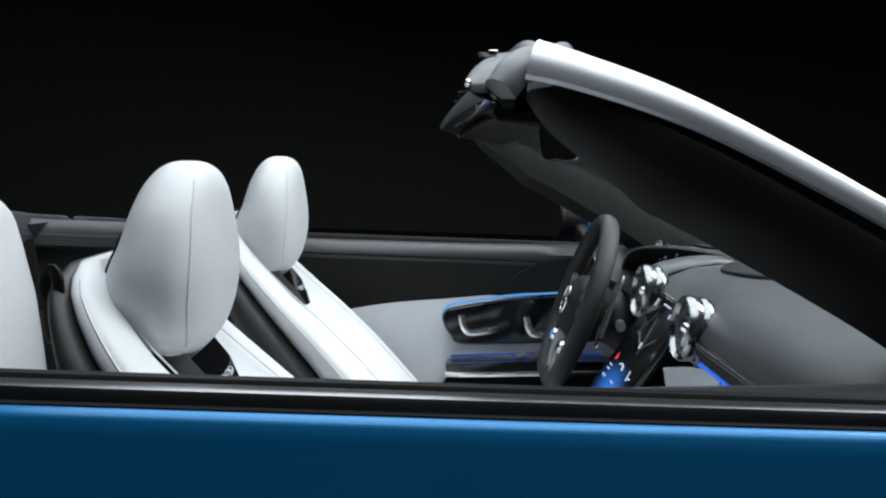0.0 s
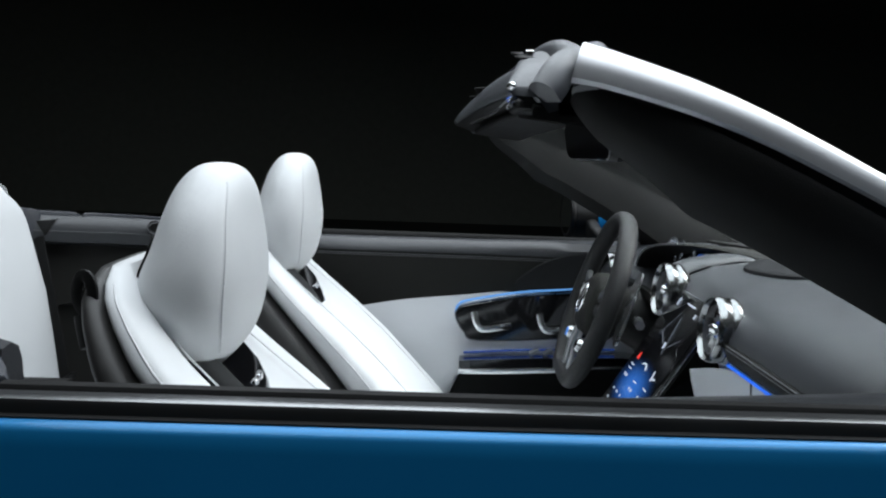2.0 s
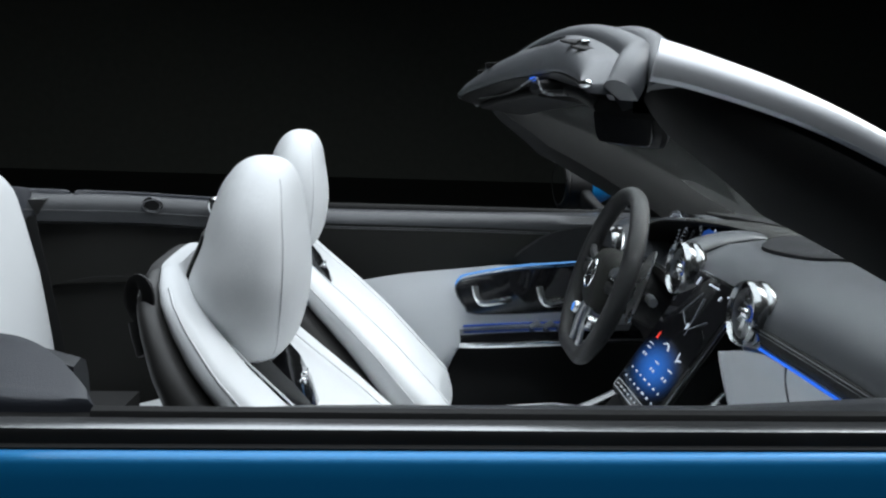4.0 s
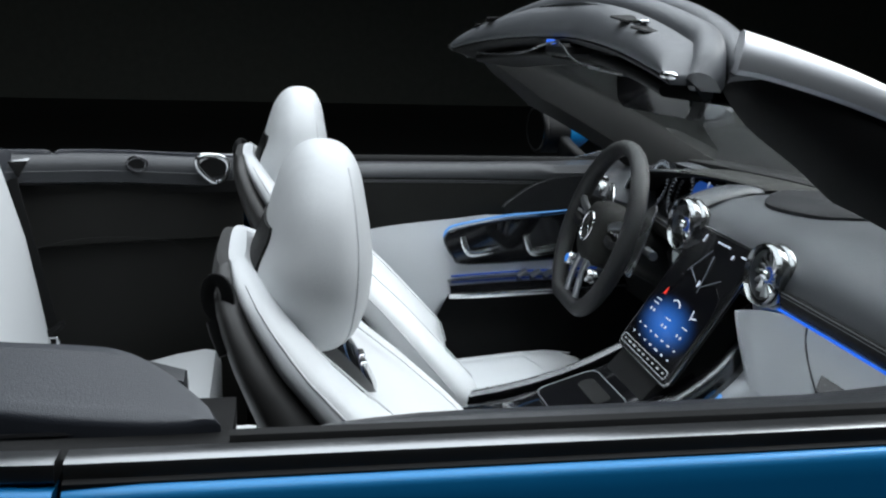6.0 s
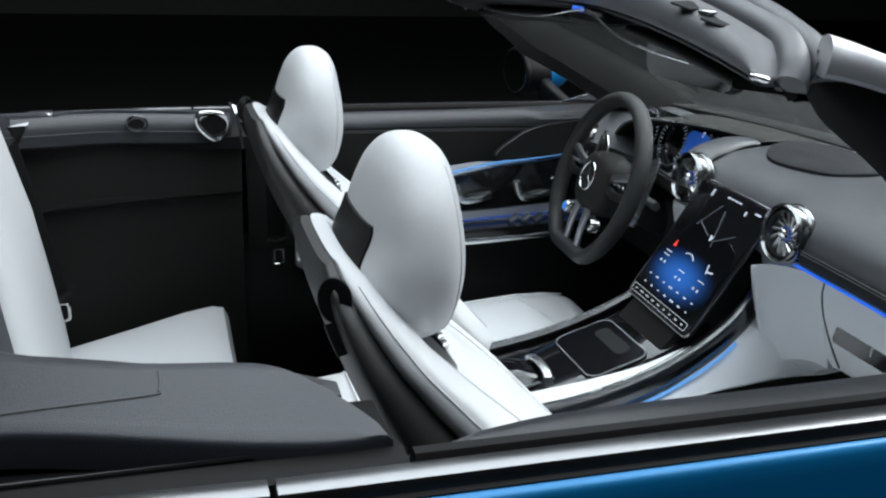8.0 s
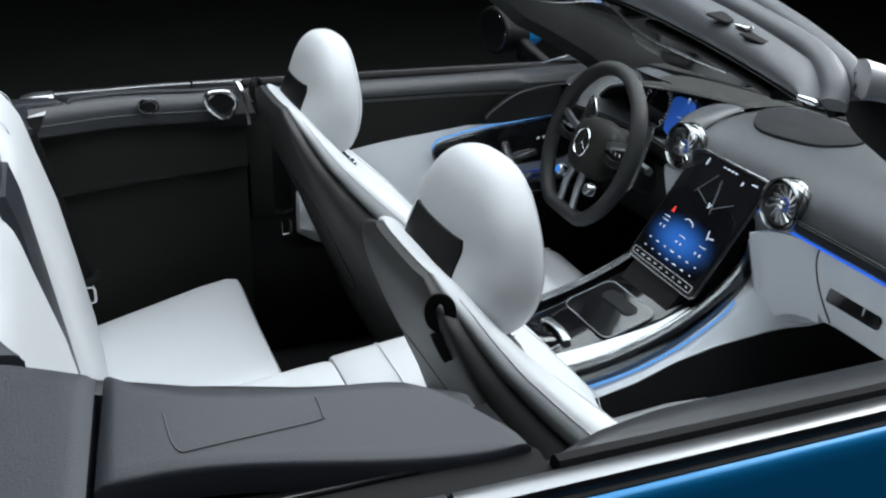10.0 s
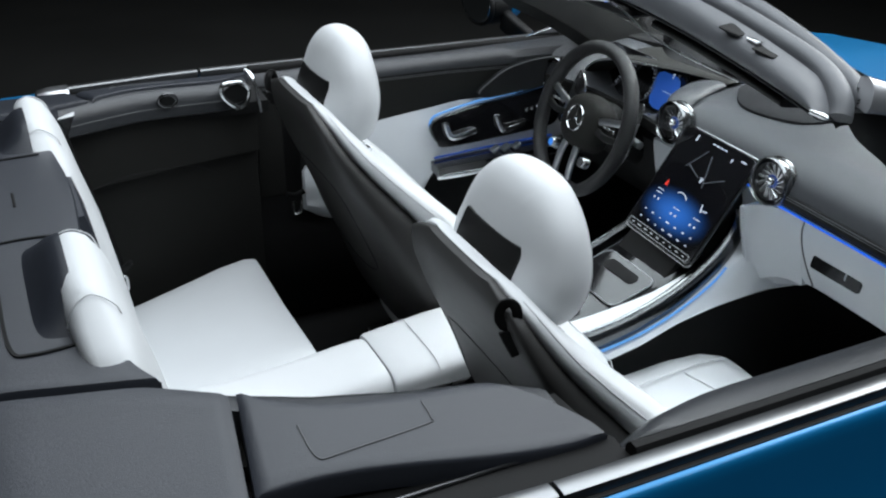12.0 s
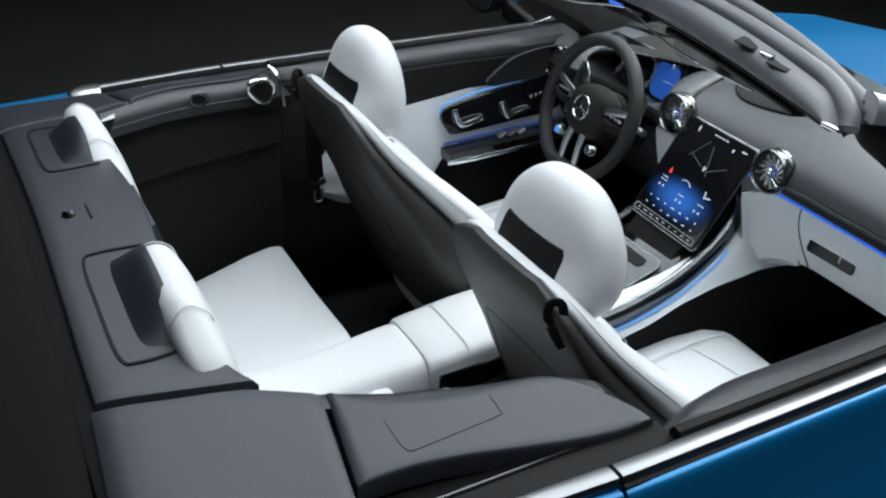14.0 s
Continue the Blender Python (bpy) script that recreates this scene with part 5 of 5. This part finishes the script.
    # black collar with a small plain badge under the headrest
    collar = [[(x, y0 + b * w, z + dz) for x, b in ((xf - 0.05, -1), (xf, -1), (xf + 0.004, 0), (xf, 1), (xf - 0.05, 1))] for xf, z, w in ((-0.318, 0.930, 0.062), (-0.294, 0.910, 0.066), (-0.272, 0.886, 0.062), (-0.256, 0.862, 0.046), (-0.249, 0.846, 0.030))]
    col = part("collar", loft(collar), GLOSS, seat, "gloss black collar plate")
    part("badge", join(box(-0.2645, y0 - s * 0.012, 0.876 + dz, 0.010, 0.022, 0.010, 0.001), box(-0.2645, y0 + s * 0.014, 0.876 + dz, 0.010, 0.014, 0.008, 0.001)), BRIGHT, col)
    # belt guide on the outer shoulder
    yo = y0 + s * 0.138
    ring = [Vector((-0.419 + 0.010 * math.cos(a), yo + s * (0.004 + 0.006 * math.cos(a)), 0.996 + dz + 0.018 * math.sin(a))) for a in np.linspace(0, 2 * math.pi, 29)[:-1]]
    guide = part("belt_guide", sweep(ring, rrect(0.014, 0.005, 0.002, 2), (0.4, 1, 0), True), BLACK, seat, "black belt guide loop")
    part("guide_arm", sweep(smooth_path([(-0.420, yo + s * 0.004, 0.972 + dz), (-0.418, yo + s * 0.010, 0.960 + dz), (-0.412, yo + s * 0.019, 0.942 + dz)], 10), rrect(0.022, 0.012, 0.005, 3), (0.5, 1, 0), scale=lambda u: 1 - 0.35 * u), BLACK, guide)
    # cushion
    rings = []
    for x, hw, zt, zb in ((-0.16, 0.20, 0.50, 0.36), (-0.10, 0.235, 0.515, 0.34), (0.0, 0.25, 0.525, 0.33), (0.10, 0.252, 0.535, 0.33), (0.20, 0.25, 0.545, 0.33), (0.28, 0.24, 0.545, 0.34), (0.325, 0.225, 0.530, 0.36), (0.345, 0.20, 0.50, 0.39)):
        ring = []
        for cx, cy in oval(44, 3.4):
            z = (zt + zb) / 2 + cx * (zt - zb) / 2
            if cx > 0:
                z += 0.030 * (abs(cy) ** 3 - 0.3) * cx
            ring.append((x, y0 + cy * hw, z + dz))
        rings.append(ring)
    cushion = part("cushion", loft(rings), WHITE, seat, "white leather cushion")
    part("seam", tube([Vector((0.19 + 0.03 * math.cos(y / 0.16 * 1.57), y0 + y, 0.5385 + dz)) for y in np.linspace(-0.16, 0.16, 14)], 0.0018, 6), SEAM, cushion)
    for k in (1, -1):
        part("seam", tube([Vector((x, y0 + k * 0.165, zz + dz + 0.003)) for x, zz in ((-0.05, 0.520), (0.05, 0.529), (0.15, 0.538), (0.24, 0.543), (0.30, 0.536))], 0.0018, 6), SEAM, cushion)
    part("seat_base", box(0.08, y0, 0.335 + dz, 0.42, 0.44, 0.09, 0.012), BLACK, seat, "black seat base")
    for k in (1, -1):
        part("seat_runner", box(0.06, y0 + k * 0.17, 0.292, 0.5, 0.03, 0.02 + dz * 2, 0.003), DARKMETAL, seat)
    return seat


front_seat(-1, -0.004, "white leather front seat with charcoal back shell, passenger side", "front seats")
front_seat(1, 0.006, "white leather front seat with charcoal back shell, behind steering wheel", "front seats")

# ---- back seats ----
for s in (1, -1):
    rear = thing("bucket_seat", (-0.62, s * 0.3, 0.29), "white leather bucket back seat below the rear deck", "car seat", "back seats")
    y0 = s * 0.305
    rings = []
    for x, hw, zt, zb in ((-0.86, 0.17, 0.52, 0.32), (-0.78, 0.20, 0.535, 0.31), (-0.66, 0.218, 0.560, 0.30), (-0.56, 0.230, 0.583, 0.30), (-0.50, 0.234, 0.592, 0.31), (-0.478, 0.233, 0.587, 0.33), (-0.468, 0.229, 0.565, 0.36)):
        rings.append([(x, y0 + b * hw, (zt + zb) / 2 + a * (zt - zb) / 2 - 0.012 * (1 - b * b) * max(0, a)) for a, b in oval(52, 9)])
    part("cushion", loft(rings), WHITE, rear, "white leather cushion")
    rings = []
    yb = s * 0.288
    for z, xf, xr, hw in ((0.50, -0.765, -0.90, 0.205), (0.60, -0.775, -0.90, 0.205), (0.72, -0.792, -0.91, 0.198), (0.84, -0.812, -0.915, 0.194), (0.94, -0.838, -0.920, 0.186), (0.985, -0.848, -0.924, 0.176), (1.005, -0.853, -0.926, 0.165), (1.022, -0.859, -0.928, 0.145), (1.036, -0.865, -0.929, 0.122), (1.055, -0.873, -0.926, 0.098), (1.064, -0.884, -0.917, 0.084), (1.068, -0.893, -0.908, 0.076)):
        rings.append([((xf + xr) / 2 + a * (xf - xr) / 2, yb + b * hw, z) for a, b in oval(40, 3.4)])
    part("backrest", loft(rings), WHITE, rear, "white leather backrest")
    for k in (1, -1):
        part("seam", tube(smooth_path([(-0.927, yb + k * 0.092, 1.028), (-0.918, yb + k * 0.094, 1.054), (-0.897, yb + k * 0.090, 1.0645), (-0.874, yb + k * 0.094, 1.050), (-0.866, yb + k * 0.09, 1.03)], 18), 0.0009, 6), SEAM, rear)
tunnel = thing("rear_tunnel_cover", (-0.6, 0, 0.3), "white leather tunnel cover between the back seats", "car trim")
part("centre_panel", loft([[(x - 0.02, -0.085, z), (x, -0.075, z), (x, 0.075, z), (x - 0.02, 0.085, z)] for x, z in ((-0.80, 0.58), (-0.83, 0.80), (-0.856, 0.98), (-0.868, 1.025))]), DECKGREY, tunnel, "slate-grey panel between the backrests")
rings = []
for x, w, z in ((-0.84, 0.085, 0.63), (-0.78, 0.085, 0.60), (-0.68, 0.083, 0.592), (-0.55, 0.087, 0.598), (-0.45, 0.094, 0.607), (-0.405, 0.096, 0.610), (-0.391, 0.095, 0.608)):
    rings.append([(x, b * w, z - 0.14 + a * 0.14) for a, b in oval(36, 5.0)])
part("cover", loft(rings), WHITE, tunnel, "white leather cover")
part("cover_seam", tube(smooth_path([(-0.43, 0.084, 0.585), (-0.43, 0.05, 0.6035), (-0.43, 0, 0.605), (-0.43, -0.05, 0.6035), (-0.43, -0.084, 0.585)], 14), 0.0016, 6), SEAM, tunnel)

for s in (1, -1):
    b = thing("rear_seat_belt", (-0.82, s * 0.45, 0.6), "black seat belt with metal tongue beside the back seat", "seat belt", "rear seat belts")
    path = smooth_path([(-0.855, s * 0.478, 0.945), (-0.845, s * 0.470, 0.90), (-0.815, s * 0.452, 0.78), (-0.79, s * 0.437, 0.66)], 18)
    part("webbing", sweep(path, rrect(0.040, 0.003, 0.001, 1), (0, 1, 0.2)), WEBBING, b)
    t = part("tongue", sweep(smooth_path([(-0.812, s * 0.430, 0.642), (-0.79, s * 0.428, 0.652), (-0.765, s * 0.43, 0.668), (-0.762, s * 0.43, 0.676)], 10), circle(0.007, 8)), BLACK, b, "black tongue bar")
    part("clip", sweep([Vector((-0.782 + x, s * 0.428, 0.628 + z)) for x, z in rrect(0.022, 0.034, 0.006, 3)], circle(0.003, 6), (0, 1, 0), True), BRIGHT, t, "bright metal clip")
    if s < 0:
        continue
    f = thing("front_belt_tongue", (-0.351, s * 0.585, 0.68), "black belt tongue with metal clip beside the front seat", "seat belt")
    part("webbing", sweep(smooth_path([(-0.351, s * 0.60, 0.90), (-0.354, s * 0.59, 0.80), (-0.356, s * 0.576, 0.71)], 10), rrect(0.040, 0.003, 0.001, 1), (0, 1, 0.01)), WEBBING, f)
    t = part("tongue", sweep([Vector((-0.376, s * 0.573, 0.700)), Vector((-0.356, s * 0.571, 0.694)), Vector((-0.334, s * 0.573, 0.702))], circle(0.007, 8)), BLACK, f)
    part("clip", sweep([Vector((-0.354 + x, s * 0.571, 0.664 + z)) for x, z in rrect(0.020, 0.034, 0.005, 3)], circle(0.003, 6), (0, 1, 0), True), BRIGHT, t, "bright metal clip")
